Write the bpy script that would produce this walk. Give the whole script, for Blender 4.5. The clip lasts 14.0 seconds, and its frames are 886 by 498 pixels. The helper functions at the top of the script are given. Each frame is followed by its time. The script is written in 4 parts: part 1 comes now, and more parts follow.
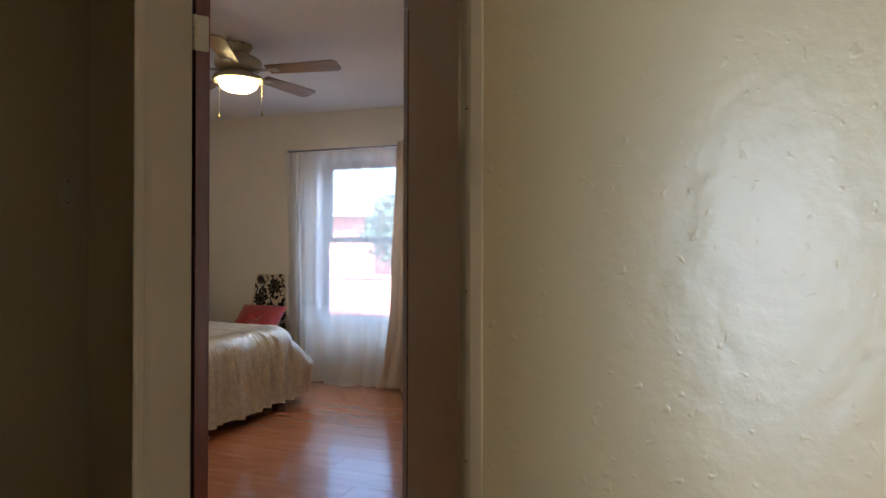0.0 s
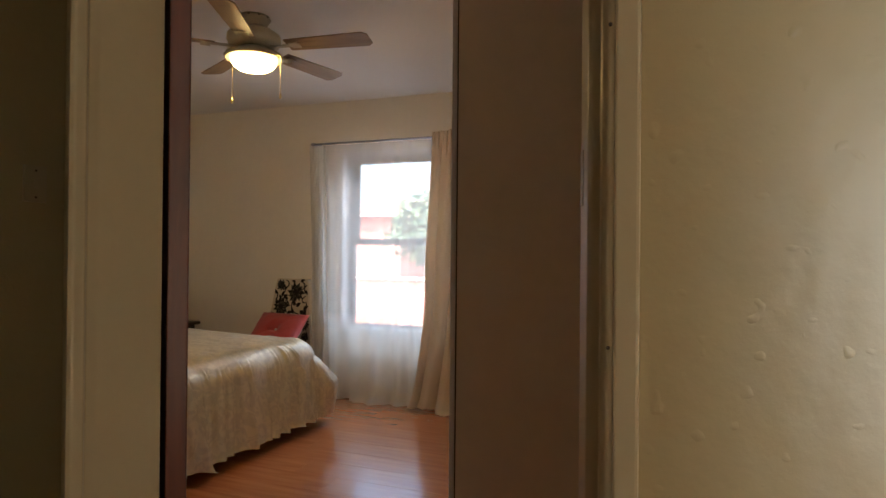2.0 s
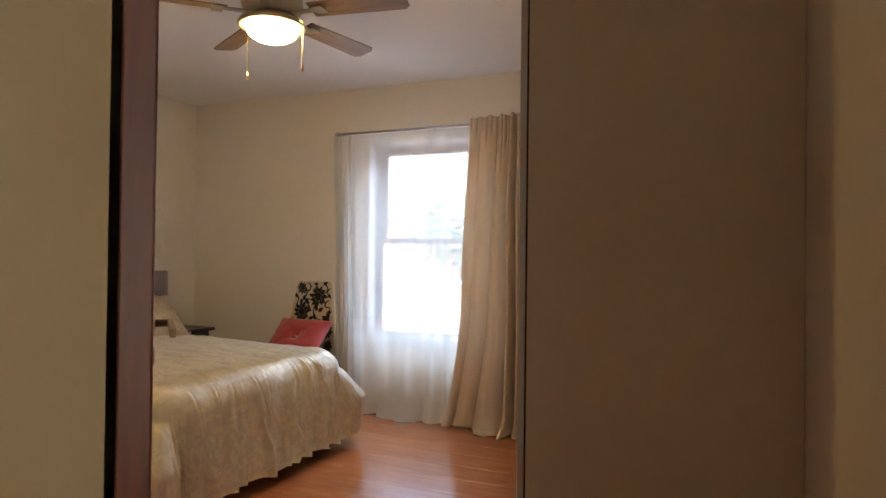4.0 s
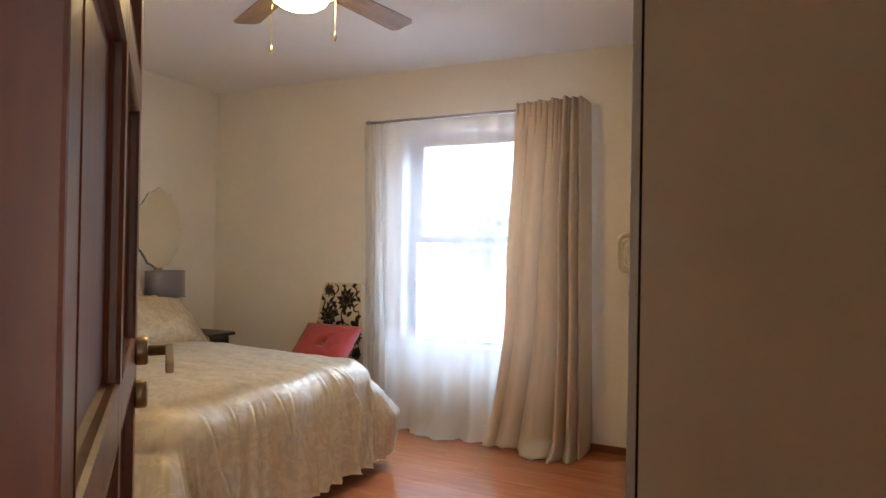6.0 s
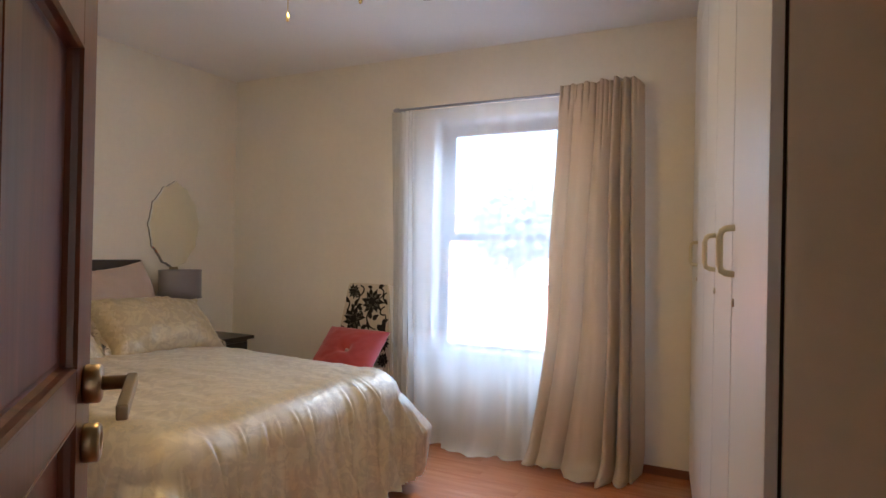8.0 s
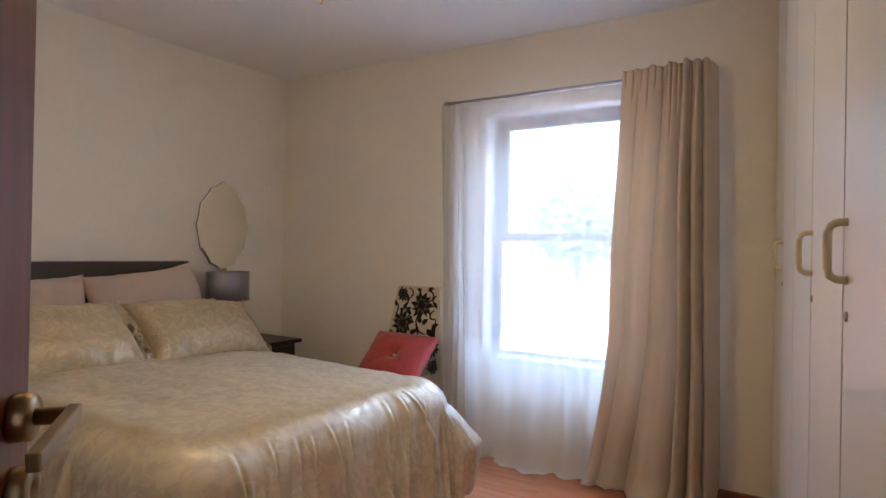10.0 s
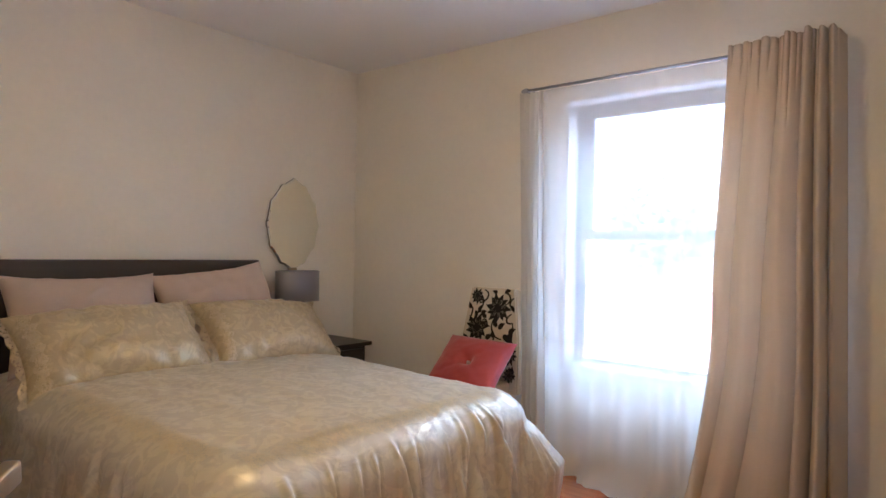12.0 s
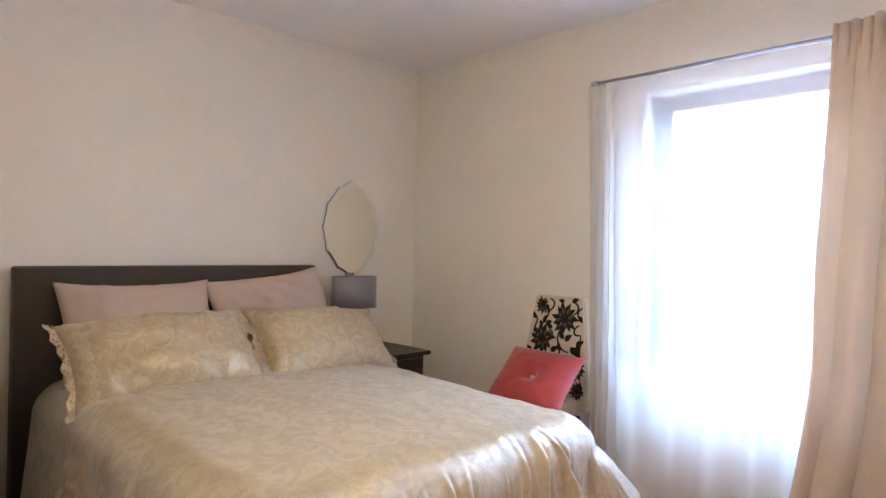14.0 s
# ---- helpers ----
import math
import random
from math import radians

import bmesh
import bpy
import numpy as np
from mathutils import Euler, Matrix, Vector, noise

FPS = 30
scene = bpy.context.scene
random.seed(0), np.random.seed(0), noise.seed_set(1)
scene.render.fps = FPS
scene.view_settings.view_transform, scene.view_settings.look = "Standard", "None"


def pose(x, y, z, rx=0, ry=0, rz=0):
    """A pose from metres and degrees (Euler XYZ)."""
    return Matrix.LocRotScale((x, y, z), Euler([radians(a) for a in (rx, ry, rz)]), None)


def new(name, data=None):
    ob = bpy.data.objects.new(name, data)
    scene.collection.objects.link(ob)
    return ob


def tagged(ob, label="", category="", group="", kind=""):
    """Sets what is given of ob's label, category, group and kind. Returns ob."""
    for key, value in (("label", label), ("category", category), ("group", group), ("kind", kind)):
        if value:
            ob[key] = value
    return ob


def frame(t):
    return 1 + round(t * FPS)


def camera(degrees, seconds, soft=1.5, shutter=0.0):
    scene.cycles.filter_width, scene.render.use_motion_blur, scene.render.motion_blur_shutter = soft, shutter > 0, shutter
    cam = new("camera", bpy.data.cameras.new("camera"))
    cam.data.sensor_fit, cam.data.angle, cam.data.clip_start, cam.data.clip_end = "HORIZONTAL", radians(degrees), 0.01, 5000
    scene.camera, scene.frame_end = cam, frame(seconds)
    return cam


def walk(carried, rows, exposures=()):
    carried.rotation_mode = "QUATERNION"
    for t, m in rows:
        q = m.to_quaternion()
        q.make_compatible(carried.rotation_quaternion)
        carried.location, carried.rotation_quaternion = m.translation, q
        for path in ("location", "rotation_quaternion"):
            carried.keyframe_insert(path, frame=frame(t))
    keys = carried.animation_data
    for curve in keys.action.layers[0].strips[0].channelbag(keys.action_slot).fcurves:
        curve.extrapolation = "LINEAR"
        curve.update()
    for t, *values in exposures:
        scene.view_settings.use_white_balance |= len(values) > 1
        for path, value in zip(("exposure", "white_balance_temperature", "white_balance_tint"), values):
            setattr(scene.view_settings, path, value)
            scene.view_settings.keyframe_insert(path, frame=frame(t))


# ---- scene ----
cam = camera(71.00, 14.0)
PATH = [
    (0, pose(0.465, -0.474, 1.161, 90.30, -0.15, 18.72)),
    (0.5, pose(0.392, -0.369, 1.163, 90.41, -0.15, 19.41)),
    (1, pose(0.322, -0.250, 1.169, 90.40, -0.18, 19.99)),
    (1.5, pose(0.253, -0.124, 1.177, 90.35, -0.24, 20.52)),
    (2, pose(0.171, 0.023, 1.191, 90.31, -0.52, 20.97)),
    (2.5, pose(0.124, 0.116, 1.185, 90.34, -0.62, 21.62)),
    (3, pose(0.040, 0.220, 1.165, 90.50, -0.57, 21.93)),
    (5.5, pose(-0.331, 0.686, 1.173, 90.48, -0.97, 24.36)),
    (6, pose(-0.406, 0.761, 1.181, 90.38, -0.99, 24.71)),
    (6.5, pose(-0.470, 0.841, 1.175, 90.36, -1.12, 24.95)),
    (7, pose(-0.529, 0.925, 1.177, 90.33, -1.12, 25.28)),
    (7.5, pose(-0.569, 0.988, 1.174, 90.31, -1.14, 25.99)),
    (8, pose(-0.604, 1.055, 1.176, 90.27, -1.14, 27.04)),
    (10.5, pose(-0.692, 1.327, 1.176, 90.25, -1.10, 34.33)),
    (11, pose(-0.733, 1.385, 1.172, 90.19, -1.16, 36.17)),
    (11.5, pose(-0.773, 1.434, 1.173, 90.14, -1.22, 37.83)),
    (12, pose(-0.816, 1.480, 1.172, 90.12, -1.22, 39.48)),
    (12.5, pose(-0.855, 1.524, 1.178, 90.09, -1.23, 40.97)),
    (13, pose(-0.873, 1.567, 1.187, 90.10, -1.27, 42.68)),
    (13.5, pose(-0.902, 1.621, 1.196, 90.07, -1.31, 44.21)),
    (14, pose(-0.932, 1.656, 1.207, 89.93, -1.29, 45.59)),
]
EXPOSURES = [(0.0, 3.4, 5250, 10), (1.2, 3.4, 5800, 10), (2.0, 3.4, 6300, 10), (3.0, 3.6, 6200, 10), (5.4, 4.3, 5700, 10), (6.5, 4.27, 5500, 10), (8.0, 4.15, 5300, 11), (10.5, 4.12, 5150, 12), (12.5, 4.55, 5100, 12), (14.0, 4.9, 4850, 12)]
walk(cam, PATH, EXPOSURES)

# ---- world, sun and lamps ----
world = bpy.data.worlds.new("sky")
scene.world = world
world.use_nodes = True
wn = world.node_tree.nodes
sky = wn.new("ShaderNodeTexSky")
sky.sky_type = "NISHITA"
sky.sun_disc = False
sky.sun_elevation = radians(48)
sky.sun_rotation = radians(200)
sky.dust_density = 4.0
wn["Background"].inputs["Strength"].default_value = 0.09
world.node_tree.links.new(sky.outputs[0], wn["Background"].inputs["Color"])

sun = new("sun", bpy.data.lights.new("sun", "SUN"))
sun.data.energy = 1.4
sun.data.angle = radians(12)
sun.data.color = (1.0, 0.95, 0.88)
sun.rotation_euler = Euler((radians(42), 0, radians(20)))


def area_lamp(name, x, y, z, rx, rz, w, h, power, color):
    lamp = new(name, bpy.data.lights.new(name, "AREA"))
    lamp.data.shape = "RECTANGLE"
    lamp.data.size, lamp.data.size_y = w, h
    lamp.data.energy, lamp.data.color = power, color
    lamp.matrix_world = pose(x, y, z, rx, 0, rz)
    return lamp


# added lamp: daylight on the hall wall, from a source unseen behind the eye
HALL_LAMP = area_lamp("unseen_hall_daylight", 1.20, -2.58, 1.0, 90, 0, 0.45, 1.8, 4.5, (0.86, 0.96, 1.0))


# added lamp out of view before the window's head, for the sky's light
SKY_LAMP = area_lamp("window_daylight", -1.96, 5.75, 3.05, -50, 0, 2.2, 1.4, 17.5, (0.76, 0.88, 1.0))

# ---- materials ----
def mat(name, color, rough=0.6, metal=0.0, var=0.08, scale=6.0, fine=90.0, bump=0.0, bump_scale=60.0, spec=0.5,
        sheen=0.0, stretch=(1, 1, 1), rand=0.0, coat=0.0, rough_var=0.0):
    m = bpy.data.materials.new(name)
    m.use_nodes = True
    nt = m.node_tree
    b = nt.nodes["Principled BSDF"]
    L = nt.links.new
    tc = nt.nodes.new("ShaderNodeTexCoord")
    mp = nt.nodes.new("ShaderNodeMapping")
    mp.inputs["Scale"].default_value = stretch
    L(tc.outputs["Object"], mp.inputs["Vector"])
    n1 = nt.nodes.new("ShaderNodeTexNoise")
    n1.inputs["Scale"].default_value, n1.inputs["Detail"].default_value = scale, 4
    n2 = nt.nodes.new("ShaderNodeTexNoise")
    n2.inputs["Scale"].default_value, n2.inputs["Detail"].default_value = fine, 3
    for n in (n1, n2):
        L(mp.outputs[0], n.inputs["Vector"])
    add = nt.nodes.new("ShaderNodeMath")
    add.operation = "MULTIPLY_ADD"
    L(n2.outputs[0], add.inputs[0])
    add.inputs[1].default_value = 0.5
    L(n1.outputs[0], add.inputs[2])
    mr = nt.nodes.new("ShaderNodeMapRange")
    mr.inputs["From Min"].default_value, mr.inputs["From Max"].default_value = 0.45, 1.05
    mr.inputs["To Min"].default_value, mr.inputs["To Max"].default_value = 1 - var, 1 + var
    L(add.outputs[0], mr.inputs["Value"])
    hs = nt.nodes.new("ShaderNodeHueSaturation")
    hs.inputs["Color"].default_value = (*color, 1)
    val = mr.outputs[0]
    if rand:
        oi = nt.nodes.new("ShaderNodeObjectInfo")
        rr = nt.nodes.new("ShaderNodeMapRange")
        rr.inputs["To Min"].default_value, rr.inputs["To Max"].default_value = 1 - rand, 1 + rand
        L(oi.outputs["Random"], rr.inputs["Value"])
        mu = nt.nodes.new("ShaderNodeMath")
        mu.operation = "MULTIPLY"
        L(rr.outputs[0], mu.inputs[0])
        L(val, mu.inputs[1])
        val = mu.outputs[0]
    L(val, hs.inputs["Value"])
    L(hs.outputs[0], b.inputs["Base Color"])
    b.inputs["Roughness"].default_value = rough
    if rough_var:
        rv = nt.nodes.new("ShaderNodeMapRange")
        rv.inputs["From Min"].default_value, rv.inputs["From Max"].default_value = 0.35, 0.7
        rv.inputs["To Min"].default_value, rv.inputs["To Max"].default_value = rough - rough_var, rough + rough_var
        L(n1.outputs[0], rv.inputs["Value"])
        L(rv.outputs[0], b.inputs["Roughness"])
    b.inputs["Metallic"].default_value = metal
    b.inputs["Specular IOR Level"].default_value = spec
    b.inputs["Sheen Weight"].default_value = sheen
    b.inputs["Coat Weight"].default_value = coat
    b.inputs["Coat Roughness"].default_value = 0.12
    if bump:
        n3 = nt.nodes.new("ShaderNodeTexNoise")
        n3.inputs["Scale"].default_value, n3.inputs["Detail"].default_value = bump_scale, 5
        L(mp.outputs[0], n3.inputs["Vector"])
        bp = nt.nodes.new("ShaderNodeBump")
        bp.inputs["Strength"].default_value, bp.inputs["Distance"].default_value = 1.0, bump
        L(n3.outputs[0], bp.inputs["Height"])
        L(bp.outputs[0], b.inputs["Normal"])
    return m


def wood(name, dark, light, rough, ring=7.0, axis="X", rand=0.08, bump=0.0004, coat=0.0):
    """Streaky wood with its grain along axis."""
    m = mat(name, light, rough, var=0.05, rand=rand, bump=bump, bump_scale=40, coat=coat)
    nt = m.node_tree
    L = nt.links.new
    hs = next(n for n in nt.nodes if n.bl_idname == "ShaderNodeHueSaturation")
    mp = next(n for n in nt.nodes if n.bl_idname == "ShaderNodeMapping")
    s = {"X": (0.12, 1, 1), "Y": (1, 0.12, 1), "Z": (1, 1, 0.08)}[axis]
    mp.inputs["Scale"].default_value = s
    n = nt.nodes.new("ShaderNodeTexNoise")
    n.inputs["Scale"].default_value, n.inputs["Detail"].default_value = ring * 4, 8
    n.inputs["Distortion"].default_value = 0.8
    L(mp.outputs[0], n.inputs["Vector"])
    r = nt.nodes.new("ShaderNodeValToRGB")
    r.color_ramp.elements[0].position, r.color_ramp.elements[1].position = 0.3, 0.7
    r.color_ramp.elements[0].color, r.color_ramp.elements[1].color = (*dark, 1), (*light, 1)
    L(n.outputs[0], r.inputs[0])
    L(r.outputs[0], hs.inputs["Color"])
    return m


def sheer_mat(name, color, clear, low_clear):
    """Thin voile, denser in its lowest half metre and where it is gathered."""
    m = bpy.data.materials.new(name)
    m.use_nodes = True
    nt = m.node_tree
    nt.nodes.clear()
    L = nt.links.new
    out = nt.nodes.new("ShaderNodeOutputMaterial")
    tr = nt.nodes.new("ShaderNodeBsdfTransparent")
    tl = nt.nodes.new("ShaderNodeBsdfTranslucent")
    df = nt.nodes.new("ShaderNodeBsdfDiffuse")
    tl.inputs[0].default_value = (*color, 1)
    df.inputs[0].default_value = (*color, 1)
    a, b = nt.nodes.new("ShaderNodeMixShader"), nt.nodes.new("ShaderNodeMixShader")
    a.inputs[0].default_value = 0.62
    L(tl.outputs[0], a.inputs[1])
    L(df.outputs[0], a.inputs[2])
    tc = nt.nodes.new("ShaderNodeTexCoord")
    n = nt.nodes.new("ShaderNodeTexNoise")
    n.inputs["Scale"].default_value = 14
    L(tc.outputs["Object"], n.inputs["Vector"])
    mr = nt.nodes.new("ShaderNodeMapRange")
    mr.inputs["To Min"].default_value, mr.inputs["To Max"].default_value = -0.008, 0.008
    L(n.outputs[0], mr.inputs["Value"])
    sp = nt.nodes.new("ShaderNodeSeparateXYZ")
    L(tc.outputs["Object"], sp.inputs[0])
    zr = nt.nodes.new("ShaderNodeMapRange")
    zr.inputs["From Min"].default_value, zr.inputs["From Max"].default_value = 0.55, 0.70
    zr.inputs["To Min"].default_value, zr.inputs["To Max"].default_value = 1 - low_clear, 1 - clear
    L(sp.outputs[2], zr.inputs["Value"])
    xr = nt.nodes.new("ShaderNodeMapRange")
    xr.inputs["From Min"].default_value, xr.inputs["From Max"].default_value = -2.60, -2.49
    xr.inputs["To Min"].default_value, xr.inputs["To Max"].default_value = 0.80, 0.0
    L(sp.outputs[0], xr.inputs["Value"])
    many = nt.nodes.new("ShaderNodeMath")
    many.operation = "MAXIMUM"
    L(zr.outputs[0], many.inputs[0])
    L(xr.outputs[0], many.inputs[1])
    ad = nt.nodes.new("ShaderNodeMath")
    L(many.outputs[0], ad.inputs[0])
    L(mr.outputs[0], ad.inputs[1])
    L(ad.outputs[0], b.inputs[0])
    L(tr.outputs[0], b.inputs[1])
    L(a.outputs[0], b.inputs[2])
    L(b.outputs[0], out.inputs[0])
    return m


def fabric_thick(name, color, through_light=0.25):
    m = mat(name, color, 0.85, var=0.06, scale=3, fine=160, bump=0.0006, bump_scale=220, sheen=0.2)
    nt = m.node_tree
    out = next(n for n in nt.nodes if n.bl_idname == "ShaderNodeOutputMaterial")
    b = nt.nodes["Principled BSDF"]
    tl = nt.nodes.new("ShaderNodeBsdfTranslucent")
    tl.inputs[0].default_value = (*color, 1)
    mx = nt.nodes.new("ShaderNodeMixShader")
    mx.inputs[0].default_value = through_light
    nt.links.new(b.outputs[0], mx.inputs[1])
    nt.links.new(tl.outputs[0], mx.inputs[2])
    nt.links.new(mx.outputs[0], out.inputs[0])
    return m


def jacquard(name, ground, figure, rough_g, rough_f, scale=7.0):
    """Satin with a woven figure of leaves and scrolls that is glossier than its ground."""
    m = mat(name, ground, rough_g, metal=0.30, var=0.03, scale=5, fine=120, bump=0.0002, bump_scale=200, sheen=0.1)
    nt = m.node_tree
    L = nt.links.new
    b = nt.nodes["Principled BSDF"]
    hs = next(n for n in nt.nodes if n.bl_idname == "ShaderNodeHueSaturation")
    tc = next(n for n in nt.nodes if n.bl_idname == "ShaderNodeTexCoord")
    n = nt.nodes.new("ShaderNodeTexNoise")
    n.inputs["Scale"].default_value, n.inputs["Detail"].default_value = scale, 5
    n.inputs["Distortion"].default_value = 2.2
    L(tc.outputs["Object"], n.inputs["Vector"])
    wr = nt.nodes.new("ShaderNodeTexNoise")
    wr.inputs["Scale"].default_value, wr.inputs["Detail"].default_value, wr.inputs["Distortion"].default_value = 6.0, 3, 0.6
    mp = nt.nodes.new("ShaderNodeMapping")
    mp.inputs["Scale"].default_value = (2.2, 0.8, 1.0)
    mp.inputs["Rotation"].default_value = (0, 0, 0.5)
    L(tc.outputs["Object"], mp.inputs["Vector"])
    L(mp.outputs[0], wr.inputs["Vector"])
    bw = nt.nodes.new("ShaderNodeBump")
    bw.inputs["Strength"].default_value, bw.inputs["Distance"].default_value = 0.9, 0.010
    L(wr.outputs[0], bw.inputs["Height"])
    old = next(q for q in nt.nodes if q.bl_idname == "ShaderNodeBump" and q != bw)
    L(bw.outputs[0], old.inputs["Normal"])
    r = nt.nodes.new("ShaderNodeValToRGB")
    r.color_ramp.elements[0].position, r.color_ramp.elements[1].position = 0.46, 0.55
    L(n.outputs[0], r.inputs[0])
    bf = nt.nodes.new("ShaderNodeBump")
    bf.inputs["Strength"].default_value, bf.inputs["Distance"].default_value = 0.3, 0.0003
    L(r.outputs[0], bf.inputs["Height"])
    L(bw.outputs[0], bf.inputs["Normal"])
    L(bf.outputs[0], old.inputs["Normal"])
    mx = nt.nodes.new("ShaderNodeMix")
    mx.data_type = "RGBA"
    L(r.outputs[0], mx.inputs[0])
    mx.inputs[6].default_value, mx.inputs[7].default_value = (*ground, 1), (*figure, 1)
    L(mx.outputs[2], hs.inputs["Color"])
    mr = nt.nodes.new("ShaderNodeMapRange")
    mr.inputs["To Min"].default_value, mr.inputs["To Max"].default_value = rough_g, rough_f
    L(r.outputs[0], mr.inputs["Value"])
    L(mr.outputs[0], b.inputs["Roughness"])
    mm = nt.nodes.new("ShaderNodeMapRange")
    mm.inputs["To Min"].default_value, mm.inputs["To Max"].default_value = 0.10, 0.38
    L(r.outputs[0], mm.inputs["Value"])
    L(mm.outputs[0], b.inputs["Metallic"])
    return m


def lace_mat(name, color):
    """Thread motifs on an open net: holes between the figures."""
    m = mat(name, color, 0.36, metal=0.25, var=0.12, scale=40, fine=160, bump=0.001, bump_scale=120)
    nt = m.node_tree
    L = nt.links.new
    tc = next(n for n in nt.nodes if n.bl_idname == "ShaderNodeTexCoord")
    n = nt.nodes.new("ShaderNodeTexNoise")
    n.inputs["Scale"].default_value, n.inputs["Detail"].default_value, n.inputs["Distortion"].default_value = 34, 1.5, 1.5
    L(tc.outputs["Object"], n.inputs["Vector"])
    v = nt.nodes.new("ShaderNodeTexVoronoi")
    v.feature = "DISTANCE_TO_EDGE"
    v.inputs["Scale"].default_value = 95
    L(tc.outputs["Object"], v.inputs["Vector"])
    net = nt.nodes.new("ShaderNodeMath")
    net.operation = "LESS_THAN"
    net.inputs[1].default_value = 0.09
    L(v.outputs["Distance"], net.inputs[0])
    fig = nt.nodes.new("ShaderNodeMath")
    fig.operation = "GREATER_THAN"
    fig.inputs[1].default_value = 0.52
    L(n.outputs[0], fig.inputs[0])
    mx = nt.nodes.new("ShaderNodeMath")
    mx.operation = "MAXIMUM"
    L(net.outputs[0], mx.inputs[0])
    L(fig.outputs[0], mx.inputs[1])
    L(mx.outputs[0], nt.nodes["Principled BSDF"].inputs["Alpha"])
    return m


def glow(name, color, strength):
    m = bpy.data.materials.new(name)
    m.use_nodes = True
    b = m.node_tree.nodes["Principled BSDF"]
    b.inputs["Base Color"].default_value = (*color, 1)
    b.inputs["Emission Color"].default_value = (*color, 1)
    b.inputs["Emission Strength"].default_value = strength
    return m


def pane_glass(name):
    m = bpy.data.materials.new(name)
    m.use_nodes = True
    nt = m.node_tree
    nt.nodes.clear()
    out = nt.nodes.new("ShaderNodeOutputMaterial")
    t, g, mx = nt.nodes.new("ShaderNodeBsdfTransparent"), nt.nodes.new("ShaderNodeBsdfGlossy"), nt.nodes.new("ShaderNodeMixShader")
    g.inputs["Roughness"].default_value = 0.02
    mx.inputs[0].default_value = 0.06
    nt.links.new(t.outputs[0], mx.inputs[1])
    nt.links.new(g.outputs[0], mx.inputs[2])
    nt.links.new(mx.outputs[0], out.inputs[0])
    return m


def blistered(m):
    """Old gloss paint over plaster: sparse pimples and dents."""
    nt = m.node_tree
    L = nt.links.new
    tc = next(n for n in nt.nodes if n.bl_idname == "ShaderNodeTexCoord")
    old = next(n for n in nt.nodes if n.bl_idname == "ShaderNodeBump")
    n = nt.nodes.new("ShaderNodeTexNoise")
    n.inputs["Scale"].default_value, n.inputs["Detail"].default_value = 38, 1
    L(tc.outputs["Object"], n.inputs["Vector"])
    r = nt.nodes.new("ShaderNodeMapRange")
    r.inputs["From Min"].default_value, r.inputs["From Max"].default_value = 0.67, 0.78
    L(n.outputs[0], r.inputs["Value"])
    bp = nt.nodes.new("ShaderNodeBump")
    bp.inputs["Strength"].default_value, bp.inputs["Distance"].default_value = 0.7, 0.0010
    L(r.outputs[0], bp.inputs["Height"])
    L(bp.outputs[0], old.inputs["Normal"])
    return m


M_WALL = mat("cream_wall_paint", (0.84, 0.795, 0.715), 0.55, var=0.035, scale=2.5, fine=30, bump=0.0012, bump_scale=38)
# cream gloss, darkened: part of the hall's dimness is in its colour
M_HALL = blistered(mat("dimmed_hall_gloss_paint", (0.47, 0.385, 0.21), 0.34, var=0.03, scale=2, fine=25, bump=0.0022, bump_scale=20, spec=0.8))
# cream enamel made darker, the doorway's low light put into the colour
M_TRIM = mat("dimmed_cream_enamel", (0.50, 0.42, 0.265), 0.36, var=0.04, scale=4, fine=40, bump=0.0004, bump_scale=30)
M_CEIL = mat("white_ceiling_paint", (0.88, 0.865, 0.85), 0.9, var=0.02, scale=2, fine=40, bump=0.0008, bump_scale=60)
M_FLOOR = wood("orange_laminate", (0.42, 0.135, 0.048), (0.56, 0.205, 0.082), 0.20, ring=5, axis="X", rand=0.03, bump=0.00005, coat=0.8)
M_SKIRT = wood("skirting_wood", (0.16, 0.05, 0.02), (0.26, 0.09, 0.035), 0.4, ring=6, axis="X")
M_DOOR = wood("mahogany_door", (0.080, 0.014, 0.004), (0.175, 0.036, 0.010), 0.32, ring=6, axis="Z", rand=0.03)
M_DARKWOOD = wood("black_brown_wood", (0.012, 0.008, 0.006), (0.03, 0.018, 0.014), 0.35, ring=6, axis="X")
M_MELAMINE = mat("white_melamine", (0.79, 0.80, 0.83), 0.34, var=0.015, scale=3, fine=60, bump=0.0002, bump_scale=80)
M_PANEL = mat("beige_melamine", (0.88, 0.81, 0.70), 0.55, var=0.05, scale=2.2, fine=20, bump=0.0003, bump_scale=40)
M_EDGE = mat("dark_edge", (0.035, 0.022, 0.016), 0.7, var=0.1)
M_CREAM_PLASTIC = mat("cream_plastic", (0.78, 0.72, 0.52), 0.35, var=0.03)
M_SWITCH = mat("switch_plastic", (0.50, 0.42, 0.27), 0.4, var=0.02)
M_STEEL = mat("satin_steel", (0.62, 0.58, 0.52), 0.3, metal=1.0, var=0.05, bump=0.0001, bump_scale=200)
M_BRONZE = mat("aged_brass", (0.34, 0.27, 0.17), 0.34, metal=1.0, var=0.12, scale=30)
M_NAIL = mat("rusty_nail", (0.05, 0.03, 0.02), 0.8, var=0.2)
M_FRAME = mat("grey_window_paint", (0.11, 0.11, 0.115), 0.5, var=0.04, scale=8)
M_REVEAL = mat("white_reveal_paint", (0.60, 0.60, 0.60), 0.6, var=0.03, bump=0.0006, bump_scale=40)
M_PANE = pane_glass("window_glass")
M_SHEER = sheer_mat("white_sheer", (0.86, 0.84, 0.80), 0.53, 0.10)
